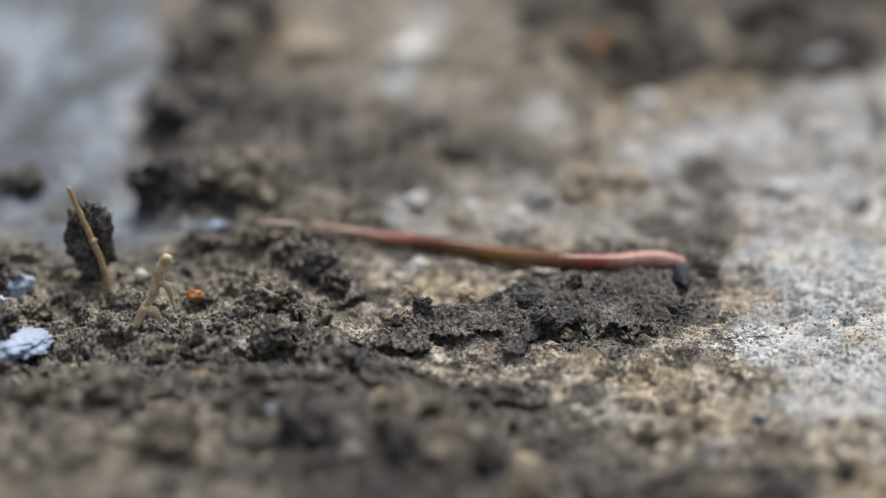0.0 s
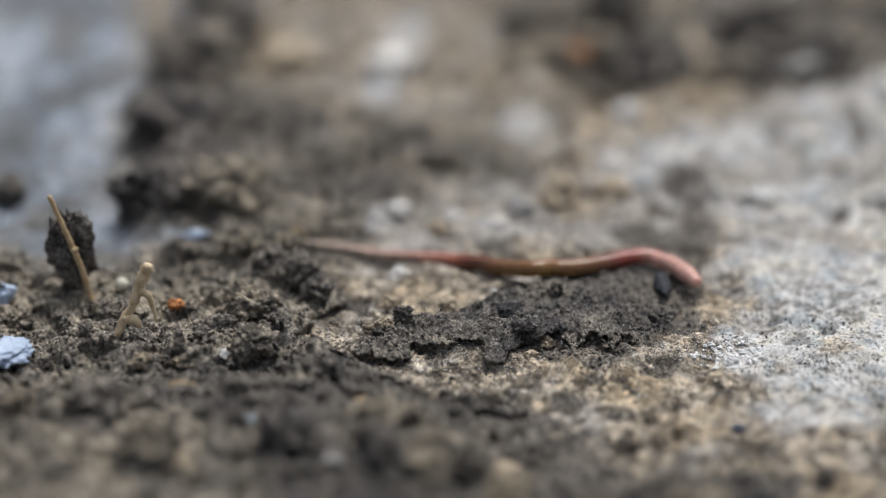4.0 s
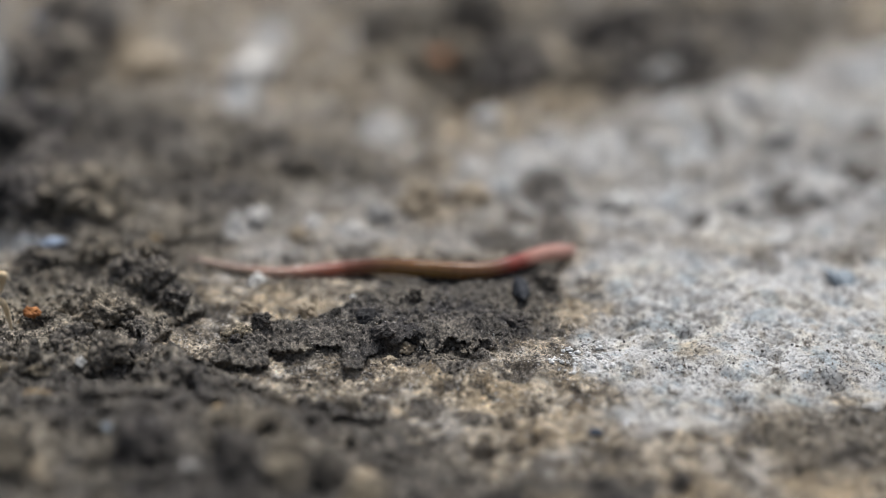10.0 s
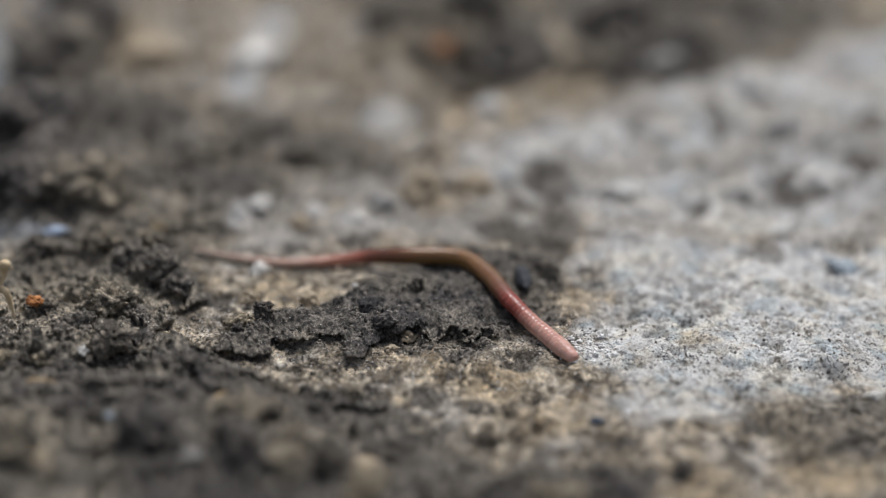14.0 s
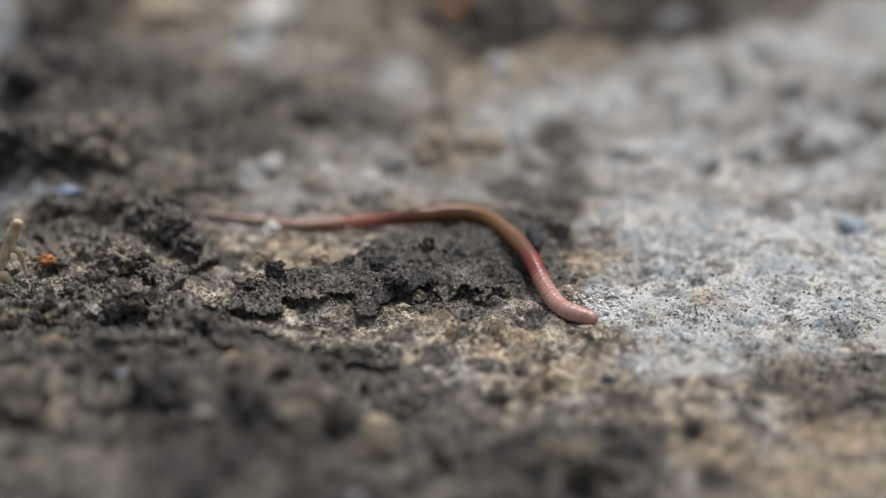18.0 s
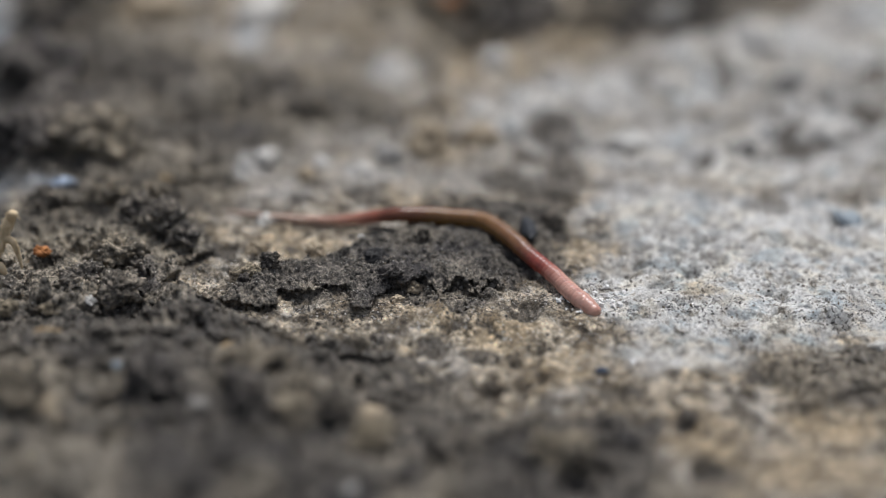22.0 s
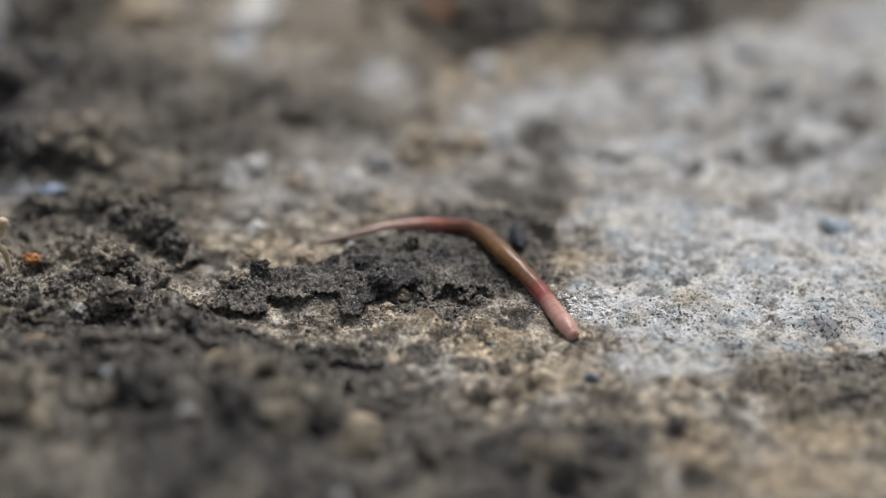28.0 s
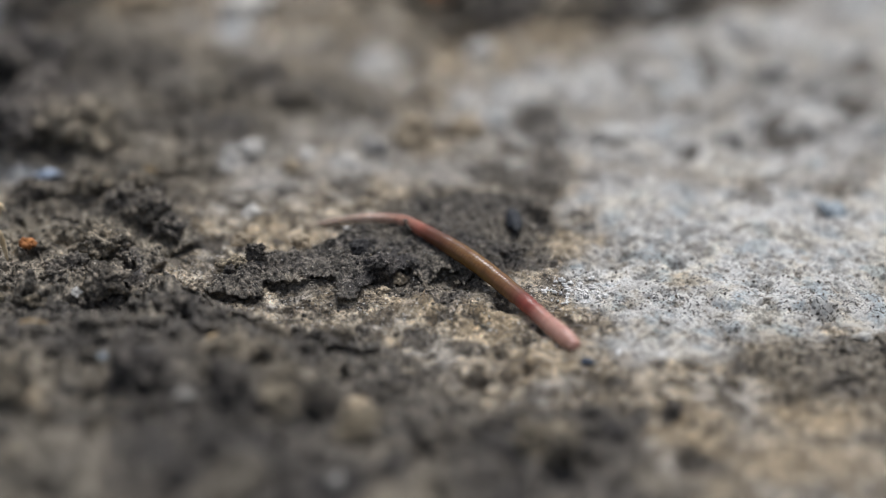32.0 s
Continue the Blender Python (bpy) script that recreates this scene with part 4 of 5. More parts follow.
worm = tagged(new("earthworm"), "slender moist reddish-brown earthworm with a pale head, crawling on soil", "worm")
worm.location = (0.002, -0.003, 0.001)
worm_segments = []
for k in range(SEGMENTS):
    s = k / (SEGMENTS - 1)
    R, half, sides = float(girth(s)) * (1 + 0.02 * math.sin(k * 5.1)), 0.72, 24
    end = k in (0, SEGMENTS - 1)
    profile = [(-1, 0.0), (-0.97, 0.45), (-0.88, 0.78), (-0.7, 0.90), (-0.34, 0.95), (-0.22, 0.98), (-0.1, 0.996), (0.1, 0.996), (0.22, 0.98), (0.34, 0.95), (0.7, 0.90), (0.88, 0.78), (0.97, 0.45), (1, 0.0)]
    bm = bmesh.new()
    rings = []
    for u, w in profile:
        x = u * half * MM * (0.5 if end else 1)
        if w == 0:
            rings.append([bm.verts.new((x, 0, 0))])
            continue
        rings.append([bm.verts.new((x, R * w * MM * 1.04 * math.cos(2 * math.pi * q / sides), R * w * MM * 0.96 * math.sin(2 * math.pi * q / sides))) for q in range(sides)])
    for a, b in zip(rings, rings[1:]):
        for q in range(sides):
            q2 = (q + 1) % sides
            if len(a) == 1:
                bm.faces.new((a[0], b[q2], b[q]))
            elif len(b) == 1:
                bm.faces.new((a[q], a[q2], b[0]))
            else:
                bm.faces.new((a[q], a[q2], b[q2], b[q]))
    ob = part("segment", bm, SKIN, worm)
    c = body_tint(s)
    jit = 1 + 0.10 * math.sin(k * 2.4) * math.sin(k * 0.7)
    tint = ob.data.color_attributes.new("tint", "FLOAT_COLOR", "POINT")
    rows = []
    for v in ob.data.vertices:
        low = max(0.0, -v.co.z / (R * MM))          # the belly is paler
        back = (1 - abs(v.co.y) / (0.35 * R * MM)) if v.co.z > 0 and abs(v.co.y) < 0.35 * R * MM else 0.0
        rows.append([min(1, c[i] * jit * (1 - (0.18, 0.34, 0.34)[i] * back) * (1 + (0.25, 0.35, 0.3)[i] * low)) for i in range(3)] + [1])
    tint.data.foreach_set("color", np.array(rows, np.float32).ravel())
    worm_segments.append(ob)

SPINE = {}


def spine(t, *points):
    """The worm's middle line at t seconds, tail to head, in mm."""
    line = along(points, 12)
    d = np.concatenate([[0], np.cumsum([(b - a).length for a, b in zip(line, line[1:])])])
    share = np.linspace(0, d[-1], SEGMENTS)
    xyz = np.array([tuple(p) for p in line])
    rest = [floor_at(x, y) + 0.7 * float(girth(k / (len(xyz) - 1))) for k, (x, y, z) in enumerate(xyz)]
    lift = np.clip(np.array(rest) - xyz[:, 2], 0, 0.8)
    xyz[:, 2] += np.convolve(np.pad(lift, 8, "edge"), np.ones(17) / 17, "valid")
    SPINE[t] = np.stack([np.interp(share, d, xyz[:, c]) for c in range(3)], 1) * MM - np.array(worm.location)


spine(0, (-29.6, -3.6, 3.04), (-27.0, -3.4, 2.84), (-24.5, -1.6, 1.61), (-21.9, -1.1, 0.92), (-19.2, -1.7, 0.74), (-16.4, -2.5, 0.74), (-13.7, -3.4, 0.78), (-11.0, -4.2, 0.80), (-8.3, -5.3, 0.92), (-5.6, -6.7, 1.33), (-3.0, -8.4, 2.04), (-0.4, -8.4, 1.98), (2.2, -8.2, 1.92), (4.9, -7.3, 1.69), (7.5, -7.3, 1.33))
spine(1, (-27.4, 1.1, 0.75), (-24.7, 0.1, 0.71), (-22.0, -0.8, 0.67), (-19.3, -1.6, 0.65), (-16.6, -2.6, 0.71), (-14.0, -3.8, 0.83), (-11.3, -4.8, 0.84), (-8.7, -6.1, 1.00), (-6.1, -7.7, 1.47), (-3.5, -9.4, 2.24), (-1.0, -9.3, 2.05), (1.5, -9.1, 1.90), (4.1, -8.5, 1.95), (6.5, -7.7, 2.30), (9.0, -6.9, 2.48))
spine(2, (-27.1, 1.2, 0.75), (-24.3, -0.0, 0.68), (-21.5, -1.2, 0.59), (-18.7, -2.5, 0.55), (-16.0, -4.2, 0.60), (-13.3, -6.1, 0.75), (-10.6, -8.0, 1.01), (-7.8, -9.6, 1.52), (-5.2, -10.5, 2.28), (-2.6, -9.9, 2.22), (0.1, -9.6, 2.10), (2.7, -9.3, 1.93), (5.3, -8.4, 1.77), (8.0, -7.5, 1.63), (10.6, -7.4, 1.22))
spine(2.5, (-27.0, 0.7, 0.84), (-24.1, -0.8, 0.76), (-21.4, -2.2, 0.58), (-18.6, -3.9, 0.50), (-15.9, -5.7, 0.54), (-13.2, -7.3, 0.68), (-10.4, -8.6, 0.98), (-7.7, -9.5, 1.57), (-5.1, -10.2, 2.43), (-2.5, -8.9, 2.19), (0.2, -7.8, 2.02), (2.8, -7.1, 1.95), (5.5, -6.6, 1.87), (8.1, -6.8, 1.71), (10.2, -10.2, 1.85))
spine(4.5, (-22.7, -1.7, 0.78), (-20.2, -2.4, 0.61), (-17.8, -2.9, 0.54), (-15.3, -3.0, 0.54), (-12.8, -3.1, 0.57), (-10.4, -3.4, 0.58), (-7.9, -4.0, 0.72), (-5.5, -5.6, 1.22), (-3.0, -7.6, 2.06), (-0.6, -7.6, 1.96), (1.8, -7.0, 1.90), (4.1, -6.1, 1.85), (6.5, -5.4, 1.76), (8.7, -6.7, 1.61), (10.6, -9.0, 1.25))
spine(5, (-21.9, -2.3, 0.37), (-19.4, -3.4, 0.40), (-16.9, -4.3, 0.50), (-14.5, -4.9, 0.67), (-12.1, -4.8, 0.66), (-9.7, -4.5, 0.63), (-7.3, -4.3, 0.70), (-4.8, -5.0, 1.08), (-2.4, -6.6, 1.78), (-0.1, -7.1, 1.91), (2.3, -6.6, 1.91), (4.7, -5.9, 1.86), (7.0, -6.0, 1.78), (9.4, -5.4, 1.39), (12.0, -2.7, 0.08))
spine(5.5, (-22.4, -3.6, 0.50), (-19.9, -4.2, 0.45), (-17.3, -4.7, 0.49), (-14.8, -4.8, 0.62), (-12.3, -4.8, 0.70), (-9.9, -4.6, 0.64), (-7.4, -4.6, 0.71), (-4.9, -5.2, 1.08), (-2.4, -6.5, 1.74), (0.1, -7.3, 1.96), (2.5, -7.5, 2.14), (5.0, -6.9, 1.96), (7.4, -6.1, 1.74), (9.9, -5.3, 1.42), (12.5, -2.9, 0.17))
spine(6, (-21.5, -2.2, 0.27), (-18.9, -3.3, 0.32), (-16.4, -4.2, 0.44), (-13.9, -5.0, 0.61), (-11.4, -5.0, 0.62), (-8.9, -4.8, 0.73), (-6.5, -5.2, 1.10), (-4.0, -6.5, 1.76), (-1.5, -6.9, 1.82), (0.9, -7.3, 1.93), (3.3, -7.8, 2.08), (5.8, -7.7, 1.91), (8.2, -7.5, 1.72), (10.5, -5.3, 1.56), (10.7, 0.3, 1.12))
spine(6.5, (-21.8, -3.3, 0.52), (-19.4, -4.0, 0.43), (-16.9, -4.6, 0.47), (-14.4, -5.0, 0.64), (-12.0, -4.9, 0.65), (-9.6, -4.6, 0.62), (-7.2, -4.5, 0.69), (-4.8, -5.1, 1.04), (-2.3, -6.5, 1.66), (0.1, -7.2, 1.90), (2.5, -7.6, 2.09), (4.8, -7.3, 1.93), (7.2, -6.9, 1.75), (9.6, -6.2, 1.82), (11.0, -1.0, 1.35))
spine(7, (-21.5, -3.3, 0.51), (-19.1, -3.7, 0.43), (-16.6, -4.3, 0.47), (-14.2, -5.0, 0.63), (-11.9, -5.1, 0.62), (-9.5, -4.9, 0.59), (-7.2, -4.5, 0.67), (-4.8, -5.1, 1.03), (-2.4, -6.5, 1.66), (-0.1, -7.1, 1.89), (2.3, -7.4, 2.06), (4.6, -6.8, 1.96), (6.9, -5.8, 1.80), (9.3, -4.9, 1.59), (11.8, -1.9, 0.09))
spine(7.5, (-21.8, -2.5, 0.42), (-19.4, -3.3, 0.43), (-17.0, -4.0, 0.50), (-14.5, -4.7, 0.65), (-12.1, -4.9, 0.65), (-9.8, -4.5, 0.62), (-7.4, -4.3, 0.71), (-5.0, -5.1, 1.15), (-2.6, -6.7, 1.93), (-0.2, -7.0, 1.98), (2.1, -7.1, 1.98), (4.5, -6.8, 1.93), (6.9, -6.2, 1.84), (9.2, -4.9, 1.52), (11.8, -2.3, 0.06))
spine(8, (-22.1, -1.9, 0.44), (-19.6, -3.0, 0.45), (-17.1, -4.1, 0.52), (-14.6, -4.8, 0.64), (-12.2, -4.9, 0.67), (-9.8, -4.4, 0.63), (-7.4, -4.1, 0.71), (-4.9, -4.7, 1.11), (-2.5, -6.3, 1.82), (-0.1, -6.8, 1.93), (2.3, -7.0, 1.95), (4.7, -6.5, 1.88), (7.1, -5.2, 1.75), (9.5, -4.7, 1.59), (12.1, -2.5, 0.08))
spine(8.5, (-21.6, -2.5, 0.37), (-19.2, -3.3, 0.38), (-16.7, -4.0, 0.48), (-14.3, -4.8, 0.66), (-11.9, -4.8, 0.66), (-9.5, -4.5, 0.65), (-7.1, -4.6, 0.74), (-4.6, -5.4, 1.10), (-2.2, -6.6, 1.68), (0.2, -7.3, 1.91), (2.5, -7.7, 2.10), (4.9, -7.0, 1.89), (7.2, -5.3, 1.64), (9.6, -2.1, 0.83), (12.1, 0.7, 0.14))
spine(9, (-21.8, -2.0, 0.36), (-19.3, -3.1, 0.39), (-16.7, -4.2, 0.48), (-14.2, -5.0, 0.64), (-11.8, -4.8, 0.65), (-9.3, -4.4, 0.66), (-6.8, -4.3, 0.80), (-4.3, -4.9, 1.16), (-1.8, -6.2, 1.66), (0.6, -7.0, 1.93), (3.1, -7.0, 1.94), (5.5, -6.4, 1.86), (7.9, -4.3, 1.56), (10.5, -2.3, 0.85), (13.0, -1.0, 0.26))
spine(9.5, (-21.9, -2.3, 0.44), (-19.4, -3.3, 0.44), (-16.9, -4.3, 0.50), (-14.5, -5.0, 0.64), (-12.0, -4.9, 0.68), (-9.6, -4.2, 0.63), (-7.2, -4.2, 0.71), (-4.8, -4.8, 1.08), (-2.3, -6.4, 1.73), (0.1, -7.2, 1.94), (2.5, -7.6, 2.11), (4.9, -6.8, 1.87), (7.3, -5.2, 1.59), (9.7, -2.4, 0.87), (12.3, -0.8, 0.26))
spine(10, (-21.7, -2.3, 0.33), (-19.2, -3.3, 0.37), (-16.8, -4.3, 0.46), (-14.3, -5.2, 0.61), (-11.9, -5.1, 0.62), (-9.5, -4.6, 0.60), (-7.1, -4.4, 0.70), (-4.7, -5.0, 1.10), (-2.2, -6.5, 1.79), (0.1, -7.1, 1.97), (2.5, -7.6, 2.10), (4.9, -6.9, 1.87), (7.3, -5.1, 1.60), (9.7, -2.2, 0.85), (12.2, -0.6, 0.23))
spine(10.5, (-21.6, -2.6, 0.38), (-19.1, -3.5, 0.37), (-16.6, -4.4, 0.45), (-14.1, -5.0, 0.62), (-11.7, -5.0, 0.63), (-9.3, -4.8, 0.69), (-6.8, -4.9, 0.91), (-4.4, -5.5, 1.33), (-1.9, -6.5, 1.66), (0.5, -7.3, 1.92), (2.9, -8.0, 2.12), (5.3, -6.9, 1.85), (7.7, -5.0, 1.54), (10.2, -2.6, 0.84), (12.8, -0.8, 0.26))
spine(11, (-21.6, -2.7, 0.44), (-19.3, -3.5, 0.41), (-16.9, -4.3, 0.47), (-14.6, -5.1, 0.62), (-12.3, -5.2, 0.67), (-10.1, -4.8, 0.66), (-7.8, -4.6, 0.73), (-5.6, -5.1, 1.12), (-3.3, -6.5, 1.80), (-1.0, -6.8, 1.88), (1.2, -7.2, 1.97), (3.5, -7.6, 2.06), (5.7, -7.2, 1.96), (7.4, -6.0, 2.84), (7.2, -6.2, 5.37))
spine(11.3, (-21.8, -2.1, 0.28), (-19.3, -3.2, 0.36), (-16.9, -4.1, 0.48), (-14.5, -4.9, 0.64), (-12.1, -4.9, 0.65), (-9.8, -4.4, 0.62), (-7.4, -4.2, 0.70), (-5.1, -4.8, 1.09), (-2.7, -6.2, 1.80), (-0.3, -6.6, 1.91), (2.0, -7.0, 1.94), (4.3, -7.2, 1.92), (6.6, -6.6, 2.32), (7.9, -5.9, 4.00), (7.1, -5.7, 6.37))
spine(11.5, (-21.9, -2.3, 0.43), (-19.7, -3.0, 0.45), (-17.5, -3.9, 0.51), (-15.3, -4.8, 0.61), (-13.1, -5.3, 0.68), (-11.0, -5.0, 0.67), (-8.9, -4.5, 0.63), (-6.7, -4.4, 0.73), (-4.6, -5.0, 1.13), (-2.4, -6.2, 1.78), (-0.3, -6.5, 1.91), (1.8, -6.5, 1.90), (3.9, -6.5, 1.79), (6.0, -9.7, 3.53), (6.3, -12.3, 3.77))
spine(11.7, (-21.8, -2.0, 0.30), (-19.4, -3.0, 0.37), (-17.1, -4.0, 0.48), (-14.7, -5.0, 0.63), (-12.4, -5.3, 0.66), (-10.1, -4.9, 0.65), (-7.8, -4.5, 0.75), (-5.5, -4.9, 1.17), (-3.2, -6.1, 1.92), (-0.9, -6.1, 1.98), (1.4, -6.4, 1.99), (3.6, -7.0, 1.96), (5.4, -10.9, 2.78), (3.8, -12.3, 2.67), (1.6, -10.4, 2.19))
spine(12, (-21.8, -2.0, 0.36), (-19.4, -3.0, 0.40), (-17.1, -4.0, 0.50), (-14.7, -5.0, 0.64), (-12.4, -5.3, 0.67), (-10.1, -4.9, 0.65), (-7.8, -4.7, 0.74), (-5.5, -5.2, 1.15), (-3.1, -6.4, 1.88), (-0.8, -6.5, 1.94), (1.5, -6.6, 1.98), (3.7, -7.5, 1.98), (5.2, -10.4, 1.93), (3.5, -11.9, 1.85), (1.2, -11.5, 2.00))
spine(12.2, (-21.9, -1.9, 0.34), (-19.5, -2.9, 0.40), (-17.1, -3.9, 0.50), (-14.8, -4.9, 0.61), (-12.5, -5.3, 0.68), (-10.2, -4.9, 0.66), (-7.9, -4.7, 0.74), (-5.6, -5.2, 1.15), (-3.3, -6.4, 1.86), (-1.0, -6.4, 1.90), (1.2, -6.5, 1.93), (3.5, -7.2, 1.93), (5.1, -10.0, 1.90), (3.7, -13.1, 1.85), (1.6, -13.7, 1.46))
spine(12.5, (-21.7, -1.8, 0.29), (-19.4, -2.8, 0.38), (-17.1, -3.9, 0.49), (-14.8, -4.9, 0.62), (-12.6, -5.3, 0.68), (-10.4, -4.9, 0.67), (-8.2, -4.8, 0.76), (-5.9, -5.3, 1.17), (-3.7, -6.5, 1.88), (-1.5, -6.6, 1.90), (0.7, -6.6, 1.94), (2.9, -7.1, 1.98), (4.8, -9.2, 1.96), (3.9, -12.9, 1.94), (2.6, -15.6, 1.59))
spine(12.7, (-21.8, -2.1, 0.41), (-19.4, -3.1, 0.43), (-17.0, -4.1, 0.50), (-14.7, -5.0, 0.64), (-12.3, -5.3, 0.68), (-10.1, -4.9, 0.66), (-7.7, -4.8, 0.74), (-5.4, -5.3, 1.16), (-3.1, -6.5, 1.91), (-0.8, -6.5, 1.95), (1.5, -6.5, 1.96), (3.7, -7.2, 1.96), (4.9, -10.6, 1.92), (3.7, -14.5, 1.86), (2.7, -17.9, 1.51))
spine(13, (-21.9, -2.3, 0.43), (-19.5, -3.3, 0.42), (-17.0, -4.3, 0.48), (-14.6, -5.4, 0.62), (-12.2, -5.5, 0.63), (-9.9, -5.0, 0.62), (-7.5, -4.8, 0.71), (-5.1, -5.4, 1.15), (-2.7, -6.7, 1.92), (-0.3, -6.8, 1.96), (2.1, -7.0, 1.96), (4.3, -8.4, 1.95), (4.4, -13.0, 1.97), (5.7, -16.2, 1.72), (7.5, -16.4, 0.28))
spine(13.2, (-21.8, -2.2, 0.34), (-19.2, -3.2, 0.37), (-16.7, -4.2, 0.46), (-14.1, -5.2, 0.61), (-11.6, -5.1, 0.62), (-9.1, -4.8, 0.70), (-6.6, -4.9, 1.01), (-4.0, -5.6, 1.57), (-1.5, -5.9, 1.80), (1.0, -6.3, 2.00), (3.3, -7.8, 2.15), (4.7, -11.7, 2.06), (6.3, -14.9, 1.91), (8.6, -14.9, 1.13), (11.1, -14.2, 0.53))
spine(13.5, (-21.7, -2.8, 0.48), (-19.2, -3.6, 0.40), (-16.6, -4.6, 0.44), (-14.1, -5.7, 0.61), (-11.6, -5.5, 0.62), (-9.1, -5.0, 0.70), (-6.6, -5.2, 1.01), (-4.1, -5.9, 1.55), (-1.6, -6.3, 1.80), (0.9, -6.6, 1.99), (3.2, -8.2, 2.12), (5.0, -11.5, 2.06), (6.7, -14.5, 1.92), (8.7, -15.7, 1.13), (10.8, -16.8, 0.43))
spine(13.7, (-21.7, -2.7, 0.49), (-19.2, -3.6, 0.41), (-16.6, -4.6, 0.45), (-14.0, -5.6, 0.59), (-11.4, -5.4, 0.60), (-8.9, -4.9, 0.71), (-6.4, -5.1, 1.08), (-3.8, -5.9, 1.73), (-1.3, -6.0, 1.85), (1.3, -6.4, 1.93), (3.4, -8.8, 1.95), (5.1, -12.5, 1.92), (6.7, -15.4, 1.48), (8.5, -17.6, 0.95), (10.7, -18.5, 0.45))
spine(14, (-21.6, -2.8, 0.50), (-18.9, -3.8, 0.40), (-16.2, -4.8, 0.44), (-13.5, -5.6, 0.60), (-10.9, -5.4, 0.59), (-8.2, -5.1, 0.71), (-5.6, -5.3, 1.15), (-2.9, -6.6, 1.90), (-0.3, -6.7, 1.99), (2.3, -7.3, 2.02), (4.4, -10.4, 2.01), (6.0, -14.3, 1.98), (7.7, -16.7, 1.29), (9.5, -19.3, 0.82), (11.2, -22.1, 0.56))
spine(14.5, (-21.3, -3.1, 0.48), (-18.6, -3.8, 0.42), (-15.9, -4.7, 0.47), (-13.2, -5.6, 0.60), (-10.6, -5.6, 0.60), (-7.9, -5.5, 0.69), (-5.3, -5.5, 1.07), (-2.6, -6.5, 1.73), (0.0, -6.8, 1.97), (2.6, -7.5, 2.15), (5.1, -8.9, 2.06), (7.1, -12.0, 2.00), (8.6, -14.9, 1.29), (9.9, -18.3, 0.81), (11.0, -22.1, 0.53))
spine(16.5, (-21.2, -3.7, 0.47), (-18.5, -4.1, 0.40), (-15.9, -4.9, 0.44), (-13.3, -5.9, 0.60), (-10.7, -5.7, 0.63), (-8.2, -5.6, 0.79), (-5.6, -6.4, 1.27), (-3.0, -8.3, 2.06), (-0.5, -8.7, 1.99), (2.0, -9.9, 1.98), (4.3, -12.1, 2.03), (6.2, -15.0, 1.89), (7.7, -17.7, 1.27), (9.5, -19.9, 0.83), (11.9, -20.0, 0.55))
spine(17, (-21.3, -4.1, 0.43), (-18.7, -4.8, 0.37), (-16.0, -5.6, 0.42), (-13.4, -6.2, 0.56), (-10.8, -6.2, 0.64), (-8.2, -6.2, 0.83), (-5.6, -7.1, 1.29), (-3.0, -8.7, 2.01), (-0.5, -9.1, 2.00), (2.0, -10.2, 2.00), (4.3, -12.5, 2.02), (6.1, -15.4, 1.77), (7.6, -18.3, 1.22), (9.5, -20.4, 0.82), (12.0, -20.3, 0.57))
spine(17.5, (-21.6, -4.6, 0.11), (-18.9, -5.5, 0.27), (-16.2, -6.2, 0.43), (-13.5, -6.8, 0.56), (-10.9, -6.7, 0.69), (-8.3, -6.7, 0.91), (-5.6, -7.5, 1.36), (-3.0, -8.8, 2.02), (-0.4, -9.2, 2.00), (2.0, -11.0, 1.98), (4.3, -13.2, 1.95), (6.3, -15.7, 1.68), (7.9, -18.5, 1.15), (9.7, -21.1, 0.78), (12.1, -21.8, 0.56))
spine(18, (-22.0, -3.5, 0.52), (-19.2, -4.0, 0.40), (-16.4, -4.9, 0.43), (-13.5, -5.9, 0.59), (-10.7, -5.7, 0.61), (-7.9, -5.6, 0.73), (-5.1, -5.9, 1.14), (-2.4, -6.5, 1.83), (0.4, -5.9, 1.89), (3.1, -6.7, 1.88), (5.3, -10.0, 1.89), (7.0, -14.3, 1.93), (8.1, -18.0, 1.26), (9.6, -21.2, 0.81), (12.0, -22.5, 0.55))
spine(18.5, (-21.9, -4.1, 0.49), (-19.0, -4.2, 0.39), (-16.1, -5.0, 0.43), (-13.3, -5.7, 0.59), (-10.5, -5.6, 0.62), (-7.6, -5.6, 0.77), (-4.8, -5.8, 1.13), (-2.0, -6.2, 1.67), (0.8, -5.4, 1.76), (3.6, -5.5, 1.83), (6.2, -7.6, 1.90), (8.3, -11.2, 1.96), (9.9, -14.3, 1.33), (11.0, -18.3, 0.87), (12.1, -22.4, 0.56))
spine(19, (-21.7, -3.7, 0.51), (-19.0, -3.8, 0.41), (-16.2, -4.7, 0.44), (-13.4, -5.7, 0.59), (-10.7, -5.4, 0.59), (-7.9, -5.2, 0.68), (-5.2, -5.4, 1.04), (-2.4, -6.5, 1.69), (0.3, -6.7, 1.92), (2.9, -8.7, 2.09), (5.3, -10.7, 2.01), (7.6, -12.9, 1.93), (9.7, -15.1, 1.25), (11.1, -18.5, 0.81), (11.9, -22.7, 0.55))
spine(19.5, (-21.6, -3.7, 0.50), (-18.9, -3.8, 0.41), (-16.2, -4.6, 0.45), (-13.5, -5.7, 0.59), (-10.8, -5.5, 0.60), (-8.2, -5.1, 0.70), (-5.5, -5.3, 1.07), (-2.8, -6.5, 1.73), (-0.2, -7.3, 1.87), (2.3, -9.2, 1.94), (4.7, -11.4, 1.99), (6.9, -14.1, 2.00), (8.7, -16.5, 1.32), (10.5, -19.0, 0.85), (12.4, -21.6, 0.56))
